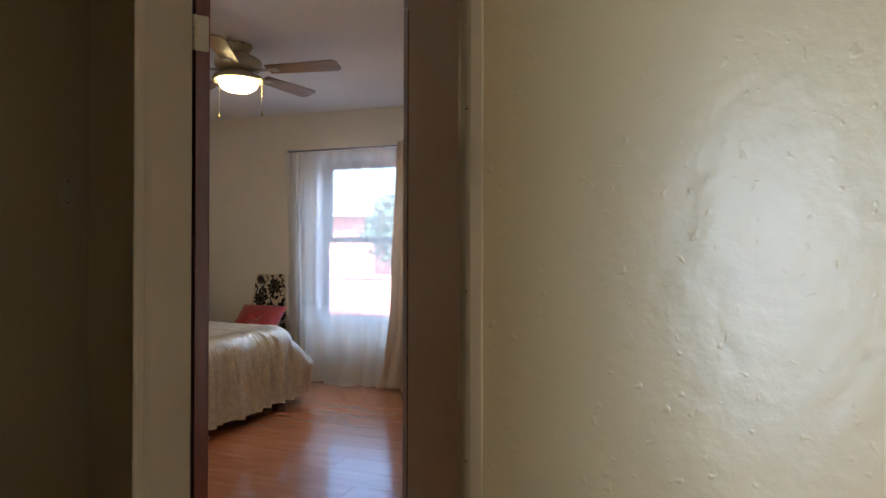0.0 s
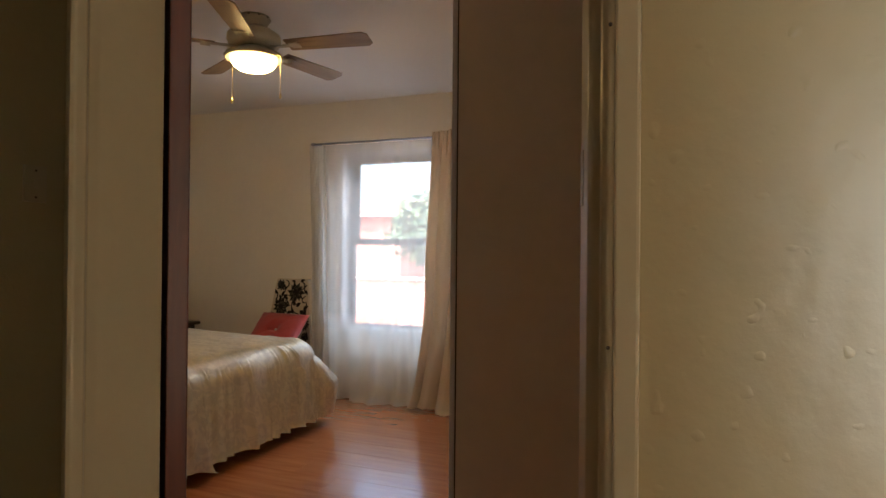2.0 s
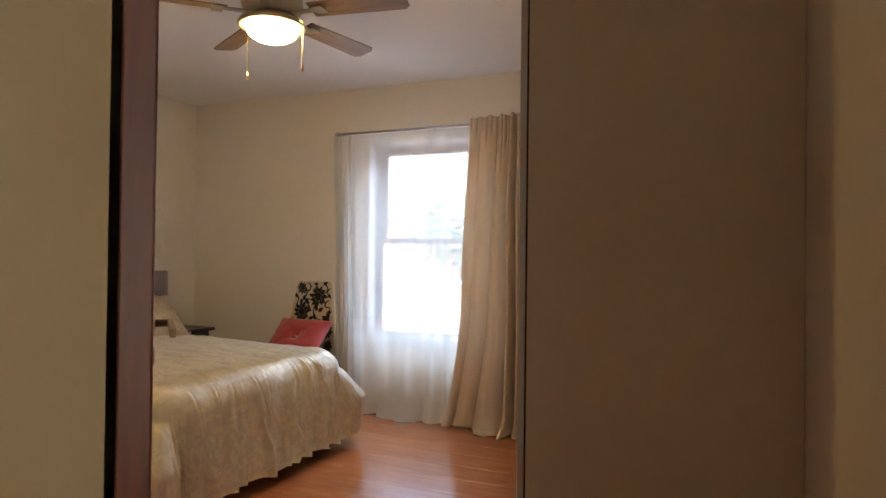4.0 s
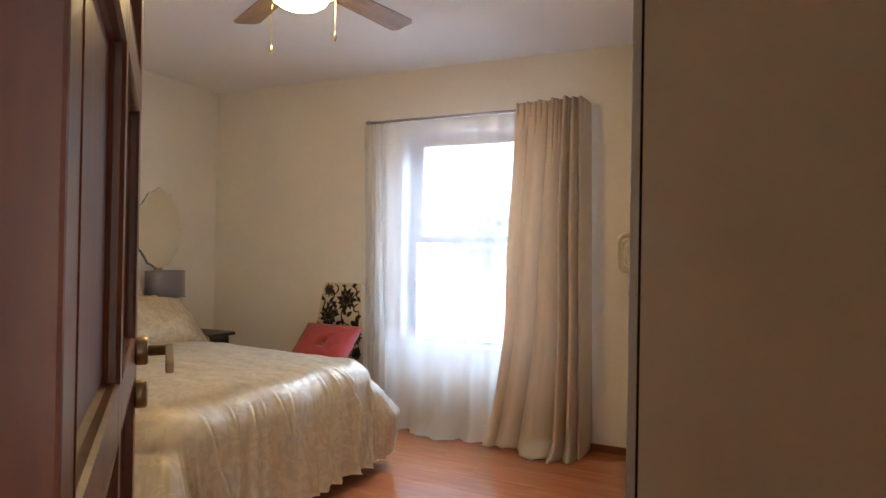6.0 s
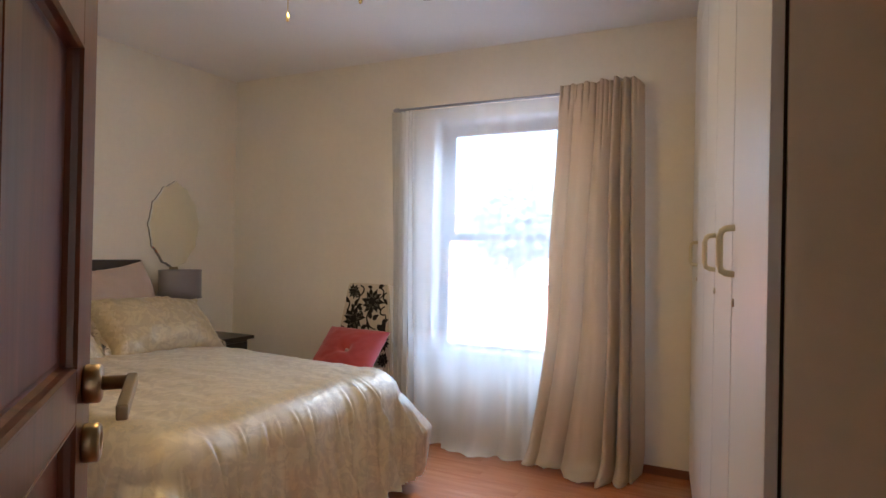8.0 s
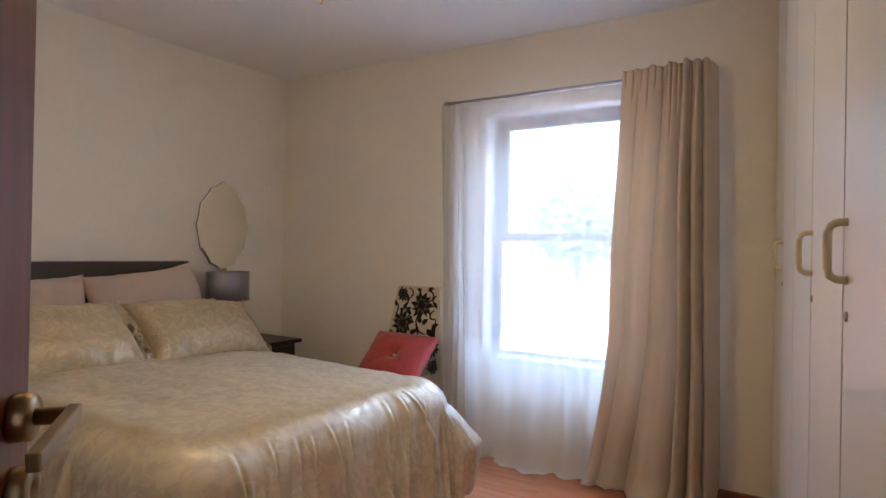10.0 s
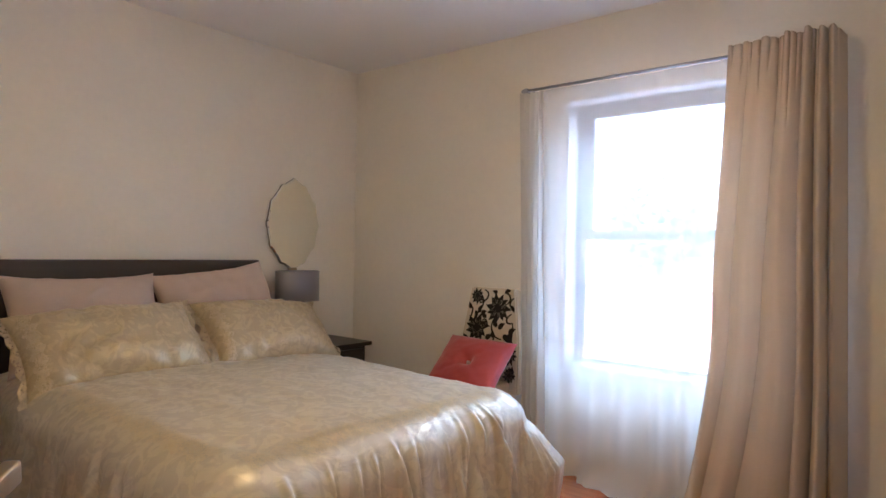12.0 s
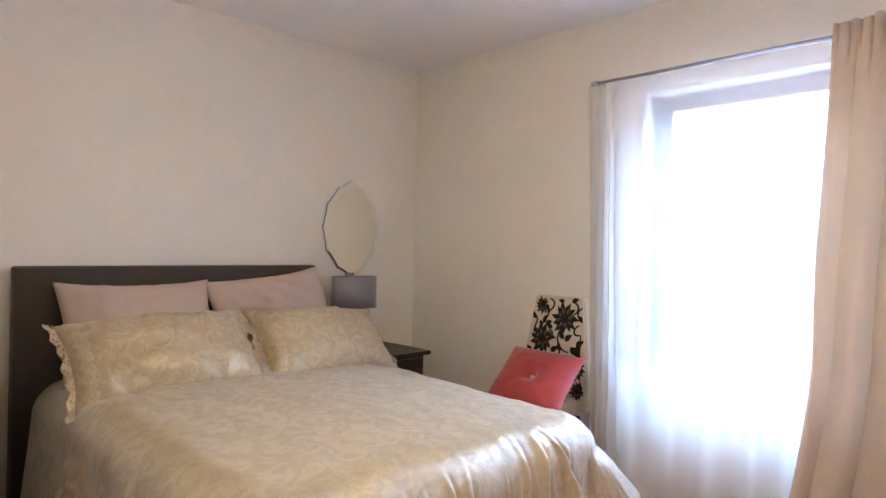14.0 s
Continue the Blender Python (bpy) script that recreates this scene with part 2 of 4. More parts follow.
M_DRAPE = fabric_thick("beige_drape", (0.80, 0.695, 0.575), 0.30)
M_ROD = mat("grey_steel_rod", (0.42, 0.43, 0.50), 0.35, metal=0.7, var=0.05)
M_HEADBOARD = mat("charcoal_weave", (0.060, 0.048, 0.045), 0.85, var=0.12, scale=5, fine=200, bump=0.0007, bump_scale=300, sheen=0.2)
M_SPREAD = jacquard("champagne_satin", (0.55, 0.475, 0.36), (0.64, 0.56, 0.415), 0.52, 0.42, scale=12)
M_GOLD = jacquard("gold_satin", (0.505, 0.41, 0.26), (0.595, 0.49, 0.305), 0.52, 0.42, scale=13)
M_LACE = lace_mat("gold_lace", (0.64, 0.54, 0.37))
M_MAUVE = mat("mauve_cotton", (0.55, 0.43, 0.36), 0.8, var=0.04, scale=4, fine=150, bump=0.0005, bump_scale=200, sheen=0.15)
M_BASE = mat("bed_base_cloth", (0.45, 0.37, 0.29), 0.85, var=0.06, fine=150, bump=0.0004)
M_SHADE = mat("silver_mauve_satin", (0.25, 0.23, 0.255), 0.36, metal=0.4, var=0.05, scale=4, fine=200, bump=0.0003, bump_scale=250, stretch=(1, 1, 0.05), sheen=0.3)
M_CREAMFAB = mat("cream_damask_ground", (0.66, 0.58, 0.45), 0.8, var=0.05, fine=200, bump=0.0005, bump_scale=250)
M_FLOCK = mat("black_flock", (0.012, 0.010, 0.010), 0.95, var=0.2, fine=200, bump=0.0006, bump_scale=300, sheen=0.1)
M_FLOCKLINE = mat("flock_vein", (0.50, 0.43, 0.34), 0.85, var=0.05)
M_RED = mat("red_taffeta", (0.42, 0.045, 0.042), 0.55, var=0.06, scale=8, fine=180, bump=0.0005, bump_scale=120, sheen=0.3)
M_CRYSTAL = mat("crystal_button", (0.85, 0.75, 0.72), 0.08, metal=0.4, var=0.05)
M_BLADE = wood("fan_blade_wood", (0.20, 0.13, 0.075), (0.33, 0.22, 0.13), 0.4, ring=8, axis="X", rand=0.04)
M_FANMETAL = mat("fan_brass_body", (0.46, 0.41, 0.31), 0.4, metal=0.12, var=0.08, scale=12)
M_CHAIN = mat("brass_chain", (0.75, 0.60, 0.30), 0.25, metal=1.0, var=0.05)
M_BULB = glow("warm_lamp_glass", (1.0, 0.66, 0.24), 4.2)
M_MIRROR = mat("mirror_silver", (0.86, 0.86, 0.80), 0.02, metal=1.0, var=0.0)
M_MIRROREDGE = mat("mirror_edge", (0.20, 0.19, 0.17), 0.3, var=0.05)
M_BRICK = mat("red_brick_far", (0.48, 0.20, 0.16), 0.85, var=0.15, scale=3, fine=30)
M_ROOF = mat("red_roof_far", (0.42, 0.20, 0.16), 0.8, var=0.1)
M_GRASS = mat("pale_paving", (0.40, 0.39, 0.37), 0.9, var=0.12, scale=2, fine=20)
M_LEAF = mat("leaf", (0.12, 0.17, 0.10), 0.6, var=0.3, scale=9)
M_BARK = mat("bark", (0.16, 0.11, 0.08), 0.9, var=0.2)
M_WHITEWALL = mat("white_render_far", (0.75, 0.74, 0.72), 0.9, var=0.05)


# ---- mesh helpers ----
def finish(name, bm, material, smooth=False):
    me = bpy.data.meshes.new(name)
    bmesh.ops.recalc_face_normals(bm, faces=bm.faces)
    bm.to_mesh(me)
    bm.free()
    for m in (material if isinstance(material, (list, tuple)) else (material,)):
        me.materials.append(m)
    if smooth:
        for p in me.polygons:
            p.use_smooth = True
    return me


def part(name, bm, material, parent=None, label="", smooth=False, at=None):
    ob = new(name, bm if isinstance(bm, bpy.types.Mesh) else finish(name, bm, material, smooth))
    if parent is not None:
        ob.parent = parent
    if at is not None:
        ob.matrix_basis = at
    if label:
        tagged(ob, label)
    return ob


def box(x0, x1, y0, y1, z0, z1, bevel=0.0, seg=2, bm=None):
    own = bm is None
    bm = bm or bmesh.new()
    vs = bmesh.ops.create_cube(bm, size=1.0)["verts"]
    bmesh.ops.scale(bm, vec=(x1 - x0, y1 - y0, z1 - z0), verts=vs)
    bmesh.ops.translate(bm, vec=((x0 + x1) / 2, (y0 + y1) / 2, (z0 + z1) / 2), verts=vs)
    if bevel:
        es = {e for v in vs for e in v.link_edges}
        bmesh.ops.bevel(bm, geom=list(es), offset=bevel, segments=seg, profile=0.6, affect="EDGES")
    return bm


def prism(points, z0, z1, bevel=0.0):
    """An upright prism over a plan polygon."""
    bm = bmesh.new()
    f = bm.faces.new([bm.verts.new((x, y, z0)) for x, y in points])
    r = bmesh.ops.extrude_face_region(bm, geom=[f])
    bmesh.ops.translate(bm, vec=(0, 0, z1 - z0), verts=[v for v in r["geom"] if isinstance(v, bmesh.types.BMVert)])
    if bevel:
        es = [e for e in bm.edges if abs(e.verts[0].co.z - e.verts[1].co.z) > 0.5 * (z1 - z0)]
        bmesh.ops.bevel(bm, geom=es, offset=bevel, segments=3, profile=0.5, affect="EDGES")
    return bm


def lathe(profile, seg=32, sx=1.0, sy=1.0, bm=None):
    """A surface turned about z through (radius, z) pairs."""
    bm = bm or bmesh.new()
    rings = []
    for r, z in profile:
        if r < 1e-6:
            rings.append([bm.verts.new((0, 0, z))])
        else:
            rings.append([bm.verts.new((sx * r * math.cos(2 * math.pi * i / seg), sy * r * math.sin(2 * math.pi * i / seg), z)) for i in range(seg)])
    for a, b in zip(rings, rings[1:]):
        for i in range(seg):
            j = (i + 1) % seg
            if len(a) == 1 and len(b) > 1:
                bm.faces.new((a[0], b[i], b[j]))
            elif len(b) == 1 and len(a) > 1:
                bm.faces.new((a[i], a[j], b[0]))
            elif len(a) > 1:
                bm.faces.new((a[i], a[j], b[j], b[i]))
    return bm


def tube(points, r, seg=8, bm=None, flat=1.0):
    """A round bar along points."""
    bm = bm or bmesh.new()
    pts = [Vector(p) for p in points]
    rings = []
    up = Vector((0, 0, 1))
    for i, p in enumerate(pts):
        d = (pts[min(i + 1, len(pts) - 1)] - pts[max(i - 1, 0)]).normalized()
        ref = up if abs(d.dot(up)) < 0.95 else Vector((1, 0, 0))
        a = d.cross(ref).normalized()
        b = d.cross(a).normalized()
        rings.append([bm.verts.new(p + r * (a * math.cos(2 * math.pi * k / seg) + flat * b * math.sin(2 * math.pi * k / seg))) for k in range(seg)])
    for u, v in zip(rings, rings[1:]):
        for k in range(seg):
            bm.faces.new((u[k], u[(k + 1) % seg], v[(k + 1) % seg], v[k]))
    bm.faces.new(rings[0][::-1])
    bm.faces.new(rings[-1])
    return bm


def sheet(nu, nv, fn, thickness=0.0):
    """A grid surface fn(u, v), u and v from 0 to 1."""
    bm = bmesh.new()
    g = [[bm.verts.new(fn(i / nu, j / nv)) for j in range(nv + 1)] for i in range(nu + 1)]
    for i in range(nu):
        for j in range(nv):
            bm.faces.new((g[i][j], g[i + 1][j], g[i + 1][j + 1], g[i][j + 1]))
    if thickness:
        bmesh.ops.recalc_face_normals(bm, faces=bm.faces)
        bmesh.ops.solidify(bm, geom=bm.faces[:], thickness=thickness)
    return bm


def empty(name, m=None):
    ob = new(name)
    ob.empty_display_size = 0.1
    if m is not None:
        ob.matrix_basis = m
    return ob


def fbm(x, y, z=0.0):
    return noise.noise(Vector((x, y, z))) + 0.5 * noise.noise(Vector((2.1 * x, 2.1 * y, 2.1 * z + 7)))


# ---- plan ----
WX0, WX1 = -4.209, 0.10          # bedroom walls across
WY0, WY1 = 1.03, 4.578           # door wall's room face, window wall's room face
CZ = 2.449                       # ceiling
HXL, HXR, HYB = -2.3, 2.1, -2.6  # hall
OX0, OX1, OZ0, OZ1 = -2.495, -1.42, 0.535, 2.022  # window opening
ST = "structure"

# walls
W = [
    ("wall_west", box(WX0 - 0.2, WX0, WY0 - 0.25, WY1 + 0.28, 0, CZ), M_WALL, "cream painted bedroom wall behind the bed"),
    ("wall_east", box(WX1, WX1 + 0.15, WY0 + 0.02, WY1 + 0.28, 0, CZ), M_WALL, "cream painted bedroom wall behind the wardrobe"),
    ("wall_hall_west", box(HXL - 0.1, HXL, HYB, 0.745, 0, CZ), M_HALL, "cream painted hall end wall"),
]
for name, bm, m, label in W:
    tagged(part(name, bm, m), label, "wall", kind=ST)

bm = box(WX0, OX0, WY1, WY1 + 0.28, 0, CZ)
box(OX1, WX1, WY1, WY1 + 0.28, 0, CZ, bm=bm)
box(OX0, OX1, WY1, WY1 + 0.28, 0, OZ0, bm=bm)
box(OX0, OX1, WY1, WY1 + 0.28, OZ1, CZ, bm=bm)
tagged(part("wall_north", bm, M_WALL), "cream painted window wall of the bedroom", "wall", kind=ST)

# the wall between hall and bedroom, with the doorway through it
DL, DR, DZ = -0.88, 0.085, 2.06
# beside the door a short dead-end passage runs on, its partition slanting along the open leaf
PX, PYE = -1.86, 1.60
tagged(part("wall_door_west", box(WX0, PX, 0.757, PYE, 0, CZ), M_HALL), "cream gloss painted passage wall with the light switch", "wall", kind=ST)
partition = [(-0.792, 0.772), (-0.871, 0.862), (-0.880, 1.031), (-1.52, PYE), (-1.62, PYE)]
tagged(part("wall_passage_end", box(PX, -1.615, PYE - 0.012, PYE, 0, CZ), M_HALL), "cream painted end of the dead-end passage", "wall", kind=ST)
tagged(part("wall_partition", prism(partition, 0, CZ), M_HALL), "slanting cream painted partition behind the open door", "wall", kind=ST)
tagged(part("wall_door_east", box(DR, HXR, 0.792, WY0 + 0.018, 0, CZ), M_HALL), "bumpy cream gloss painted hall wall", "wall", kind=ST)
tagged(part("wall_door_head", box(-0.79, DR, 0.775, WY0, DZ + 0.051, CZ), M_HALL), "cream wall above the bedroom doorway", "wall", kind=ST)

bm = box(WX0, -1.525, PYE + 0.001, PYE + 0.016, 0, CZ)
box(DL, DR, WY0 + 0.001, WY0 + 0.006, DZ + 0.052, CZ, bm=bm)
tagged(part("wall_south", bm, M_WALL), "cream painted bedroom side of the door wall", "wall", kind=ST)

# hall: unseen passage and lobby walls, added to frame the lamp and cast shade
# pale brown, so the unseen walls bounce more light to the wardrobe side
M_PASSAGE = mat("brown_hall_bounce", (0.74, 0.66, 0.52), 0.7, var=0.05, bump=0.001, bump_scale=30)
tagged(part("hall_shade_wall", box(HXL, 0.78, -0.97, -0.87, 0, CZ), M_PASSAGE), "unseen brown passage wall, its end added to shade the doorway side", "wall", kind=ST)
tagged(part("lobby_shade_wall", box(0.68, 0.78, HYB, -0.971, 0, CZ), M_PASSAGE), "unseen brown lobby wall added to block the hall lamp", "wall", kind=ST)
tagged(part("wall_hall_east", box(HXR, HXR + 0.1, HYB, 0.79, 0, CZ), M_PASSAGE), "unseen brown painted hall end wall", "wall", kind=ST)
bm = box(0.62, 0.84, HYB - 0.1, HYB - 0.001, 0, CZ)
box(1.58, HXR + 0.1, HYB - 0.1, HYB - 0.001, 0, CZ, bm=bm)
box(0.84, 1.58, HYB - 0.1, HYB - 0.001, 0, 0.28, bm=bm)
box(0.84, 1.58, HYB - 0.1, HYB - 0.001, 2.12, CZ, bm=bm)
tagged(part("wall_lobby_south", bm, M_PASSAGE), "unseen lobby wall, its tall opening added around the hall lamp", "wall", kind=ST)

tagged(part("ceiling", box(WX0 - 0.2, HXR + 0.1, HYB - 0.1, WY1 + 0.28, CZ, CZ + 0.12), M_CEIL), "plain white painted ceiling", "ceiling", kind=ST)

floor = tagged(part("floor", box(WX0 - 0.2, HXR + 0.1, HYB - 0.1, WY1 + 0.28, -0.12, -0.009), M_SKIRT), "glossy orange wood laminate floor", "floor", kind=ST)

# skirting along the window wall and the bed wall
bm = box(WX0, OX1 + 1.6, WY1 - 0.014, WY1, 0, 0.045, 0.004)
tagged(part("baseboard", bm, M_SKIRT), "low brown wooden skirting under the window wall", "skirting", kind=ST)
tagged(part("baseboard", box(WX0, WX0 + 0.014, WY0, WY1 - 0.014, 0, 0.045, 0.004), M_SKIRT), "low brown wooden skirting behind the bed", "skirting", kind=ST)

# door frame
frame_ob = tagged(empty("door_frame_1"), "cream enamelled wooden door frame with nail heads", "door frame", kind=ST)
left_profile = [(-0.7755, 0.770), (-0.773, 0.783), (-0.771, 0.789), (-0.7785, 0.796), (-0.776, 0.816), (-0.774, 0.822), (-0.745, 0.931), (-0.792, 0.931), (-0.800, 0.955), (-0.868, 1.018), (-0.875, 1.029), (-0.870, 0.860), (-0.785, 0.765)]
right_profile = [(0.096, 0.786), (0.088, 0.788), (0.080, 0.796), (0.077, 0.812), (0.066, 0.822), (0.058, 0.832), (0.054, 0.850), (0.023, 1.015), (0.062, 1.015), (0.062, 1.054), (0.11, 1.054), (0.11, 0.786)]
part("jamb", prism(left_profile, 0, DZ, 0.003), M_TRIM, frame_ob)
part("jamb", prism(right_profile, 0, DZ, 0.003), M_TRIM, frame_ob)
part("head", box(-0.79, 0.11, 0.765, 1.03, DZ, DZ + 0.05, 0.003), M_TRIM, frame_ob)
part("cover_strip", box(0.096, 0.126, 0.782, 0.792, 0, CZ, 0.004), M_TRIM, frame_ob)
for z in (1.465, 1.079, 1.75, 0.72, 0.35):
    part("nail", lathe([(0, 0), (0.0024, 0), (0.0024, 0.002), (0, 0.003)], 8), M_NAIL, frame_ob, "rusty nail head", at=pose(0.0905, 0.786, z, 90, 0, 0))
bm = box(-0.0015, 0.0015, -0.011, 0.011, -0.04, 0.04, 0.001)
part("strike_plate", bm, M_SWITCH, frame_ob, "painted-over strike plate", at=pose(0.0375, 0.932, 1.30, 0, 0, 17))

# light switch
sw = tagged(empty("light_switch", pose(PX, 1.477, 1.408, 0, 0, 90)), "old painted-over light switch plate on the passage wall", "switch")
part("plate", box(-0.039, 0.039, -0.010, 0, -0.061, 0.061, 0.003), M_SWITCH, sw)
part("rocker", box(-0.008, 0.008, -0.014, -0.0095, -0.014, 0.014, 0.002), M_SWITCH, sw)
for z in (0.045, -0.045):
    part("screw", lathe([(0, 0), (0.004, 0), (0.003, 0.002), (0, 0.0025)], 8), M_NAIL, sw, "dark screw head", at=pose(0, -0.010, z, 90, 0, 0))

# ---- the door leaf, standing open ----
AX, AY, EX, EY = -0.722, 0.974, -1.473, 1.631
LEAF = math.hypot(EX - AX, EY - AY)
yaw = math.degrees(math.atan2(EY - AY, EX - AX))
door = tagged(empty("door_1", pose(AX, AY, 0.008, 0, 0, yaw)), "open dark mahogany panelled door with lever handle", "door", kind=ST)
TH = 0.039   # leaf runs along +x, its seen face is y = 0, its back is y = +TH
cols = [(0.055, 0.470), (0.528, 0.886)]
rows = [(0.22, 0.937), (1.005, 1.425), (1.492, 1.91)]
LZ = 2.035


def leaf_bar(x0, x1, z0, z1, name):
    part(name, box(x0, x1, 0, TH, z0, z1, 0.003), M_DOOR, door)


leaf_bar(0, cols[0][0], 0, LZ, "stile")
leaf_bar(cols[0][1], cols[1][0], 0, LZ, "mullion")
leaf_bar(cols[1][1], LEAF, 0, LZ, "stile")
for x0, x1 in cols:
    zs = [0] + [v for r in rows for v in r] + [LZ]
    for k in range(0, len(zs), 2):
        leaf_bar(x0, x1, zs[k], zs[k + 1], "rail")


def raised_panel(x0, x1, z0, z1):
    """A fielded panel with a sloping margin, on both faces."""
    bm = bmesh.new()
    for side, y in ((-1, 0.0185), (1, TH - 0.0185)):
        def ring(i, d):
            return [bm.verts.new((x, y + side * d, z)) for x, z in ((x0 + i, z0 + i), (x1 - i, z0 + i), (x1 - i, z1 - i), (x0 + i, z1 - i))]
        rs = [ring(-0.004, 0), ring(0.012, 0), ring(0.016, 0.0012)]
        for a, b in zip(rs, rs[1:]):
            for k in range(4):
                bm.faces.new((a[k], a[(k + 1) % 4], b[(k + 1) % 4], b[k]))
        bm.faces.new(rs[-1])
    return bm


def moulding(x0, x1, z0, z1):
    """A quarter-round bead round a panel's opening, on the seen face."""
    bm = bmesh.new()
    prof = [(0.0, -0.001), (0.001, 0.001), (0.004, 0.001), (0.006, -0.004), (0.007, -0.012), (0.010, -0.0185)]
    rings = []
    for i, d in prof:
        rings.append([bm.verts.new((x, -d, z)) for x, z in ((x0 + i, z0 + i), (x1 - i, z0 + i), (x1 - i, z1 - i), (x0 + i, z1 - i))])
    for a, b in zip(rings, rings[1:]):
        for k in range(4):
            bm.faces.new((a[k], a[(k + 1) % 4], b[(k + 1) % 4], b[k]))
    return bm


for x0, x1 in cols:
    for z0, z1 in rows:
        part("panel", raised_panel(x0, x1, z0, z1), M_DOOR, door)
        part("moulding", moulding(x0 - 0.002, x1 + 0.002, z0 - 0.002, z1 + 0.002), M_DOOR, door)
# lever set on the seen face
handle = part("door_handle", lathe([(0, 0), (0.026, 0), (0.027, 0.003), (0.027, 0.019), (0.024, 0.022), (0, 0.022)], 28), M_BRONZE, door, "aged brass lever handle on a round rose", True, pose(LEAF - 0.049, 0.0, 0.975, 90, 0, 0))
bar = [(0, 0, 0.020), (0, 0, 0.055), (0, 0, 0.060)]
part("neck", tube(bar, 0.010, 14), M_BRONZE, handle, smooth=True)
part("lever", box(-0.128, 0.012, -0.010, 0.010, 0.052, 0.066, 0.003, 3), M_BRONZE, handle, at=pose(0, 0, 0, 0, 0, 6))
esc = part("key_escutcheon", lathe([(0, 0), (0.026, 0), (0.027, 0.003), (0.027, 0.019), (0.023, 0.022), (0.012, 0.022), (0.012, 0.016), (0, 0.016)], 28), M_BRONZE, door, "aged brass keyhole rose", True, pose(LEAF - 0.049, 0.0, 0.893, 90, 0, 0))
part("keyhole", box(-0.003, 0.003, -0.009, 0.009, 0.016, 0.0175), M_EDGE, esc)
for z in (1.765, 0.25):
    h = part("hinge", box(-0.003, 0.0, 0.004, 0.037, -0.05, 0.05, 0.001), M_TRIM, door, "painted steel butt hinge", at=pose(0, 0, z))
    for k in range(5):
        part("knuckle", lathe([(0, -0.0095), (0.006, -0.009), (0.006, 0.009), (0, 0.0095)], 10), M_TRIM, h, at=pose(-0.004, 0.042, -0.04 + 0.02 * k))

# ---- window ----
win = tagged(empty("window_1", pose(0, WY1, 0)), "grey framed sash window with bright daylight outside", "window", kind=ST)
PY = 0.13  # frame plane behind the wall's face
part("window_sill", box(OX0 + 0.001, OX1 - 0.001, 0.004, 0.28, OZ0 + 0.001, OZ0 + 0.022, 0.004), M_REVEAL, win)
for x0, x1, n in ((OX0, OX0 + 0.012, "reveal"), (OX1 - 0.012, OX1, "reveal")):
    part(n, box(x0 + 0.001, x1, 0.003, PY - 0.002, OZ0 + 0.023, OZ1 - 0.001), M_REVEAL, win)
part("reveal", box(OX0 + 0.013, OX1 - 0.013, 0.003, PY - 0.002, OZ1 - 0.012, OZ1 - 0.001), M_REVEAL, win)
FX0, FX1, FZ0, FZ1 = OX0 + 0.003, OX1 - 0.003, OZ0 + 0.024, OZ1 - 0.003
MID = 1.275
FL, FR, FB = FX0 + 0.044, FX1 - 0.030, FZ0 + 0.012
part("window_frame", box(FX0, FL, PY, PY + 0.06, FZ0, FZ1, 0.003), M_FRAME, win)
part("window_frame", box(FR, FX1, PY, PY + 0.06, FZ0, FZ1, 0.003), M_FRAME, win)
part("window_frame", box(FL, FR, PY, PY + 0.06, FZ1 - 0.049, FZ1, 0.003), M_FRAME, win)
# bottom bar in white: the glow at the sill is put into its colour
part("window_frame", box(FL, FR, PY, PY + 0.06, FZ0, FB, 0.003), M_REVEAL, win)
for z0, z1, y, st, lo, hi, name in ((MID - 0.026, FZ1 - 0.050, PY + 0.03, 0.040, 0.052, 0.032, "upper_sash"), (FB + 0.001, MID + 0.020, PY + 0.004, 0.010, 0.010, 0.036, "lower_sash")):
    a, b = FL + 0.001, FR - 0.001
    bm = box(a, a + st, y, y + 0.024, z0, z1, 0.002)
    box(b - st, b, y, y + 0.024, z0, z1, 0.002, bm=bm)
    box(a + st, b - st, y, y + 0.024, z0, z0 + lo, 0.002, bm=bm)
    box(a + st, b - st, y, y + 0.024, z1 - hi, z1, 0.002, bm=bm)
    s = part(name, bm, M_FRAME, win)
    p = part("pane", box(a + st, b - st, y + 0.010, y + 0.014, z0 + lo, z1 - hi), M_PANE, s)
    p.visible_shadow = False

# ---- outside ----
tagged(part("ground", box(-400, 400, WY1 + 0.3, 500, -0.7, -0.6), M_GRASS), "pale paved yard outside the window", "ground", kind=ST)


def far_house(x, y, w, d, h, wall_m):
    ob = tagged(empty("house", pose(x, y, -0.6)), "red brick house across the garden, seen through the sheer", "house")
    part("wall", box(-w / 2, w / 2, 0, d, 0, h), wall_m, ob)
    bm = bmesh.new()
    v = [bm.verts.new(p) for p in ((-w / 2 - 0.4, -0.5, h), (w / 2 + 0.4, -0.5, h), (w / 2 + 0.4, d + 0.5, h), (-w / 2 - 0.4, d + 0.5, h), (-w / 2 - 0.4, d / 2, h + 0.9), (w / 2 + 0.4, d / 2, h + 0.9))]
    for f in ((0, 1, 5, 4), (2, 3, 4, 5), (0, 4, 3), (1, 2, 5), (0, 3, 2, 1)):
        bm.faces.new([v[i] for i in f])
    part("roof", bm, M_ROOF, ob)
    part("gutter", box(-w / 2 - 0.4, w / 2 + 0.4, -0.60, -0.50, h - 0.08, h + 0.02), M_WHITEWALL, ob)
    return ob


far_house(-16.6, 26.0, 9.4, 6.0, 3.5, M_BRICK)
gw = tagged(part("garden_wall", box(-14, 8, 14.0, 14.2, -0.6, 0.49), M_BRICK), "low red brick garden wall with a white coping", "wall")
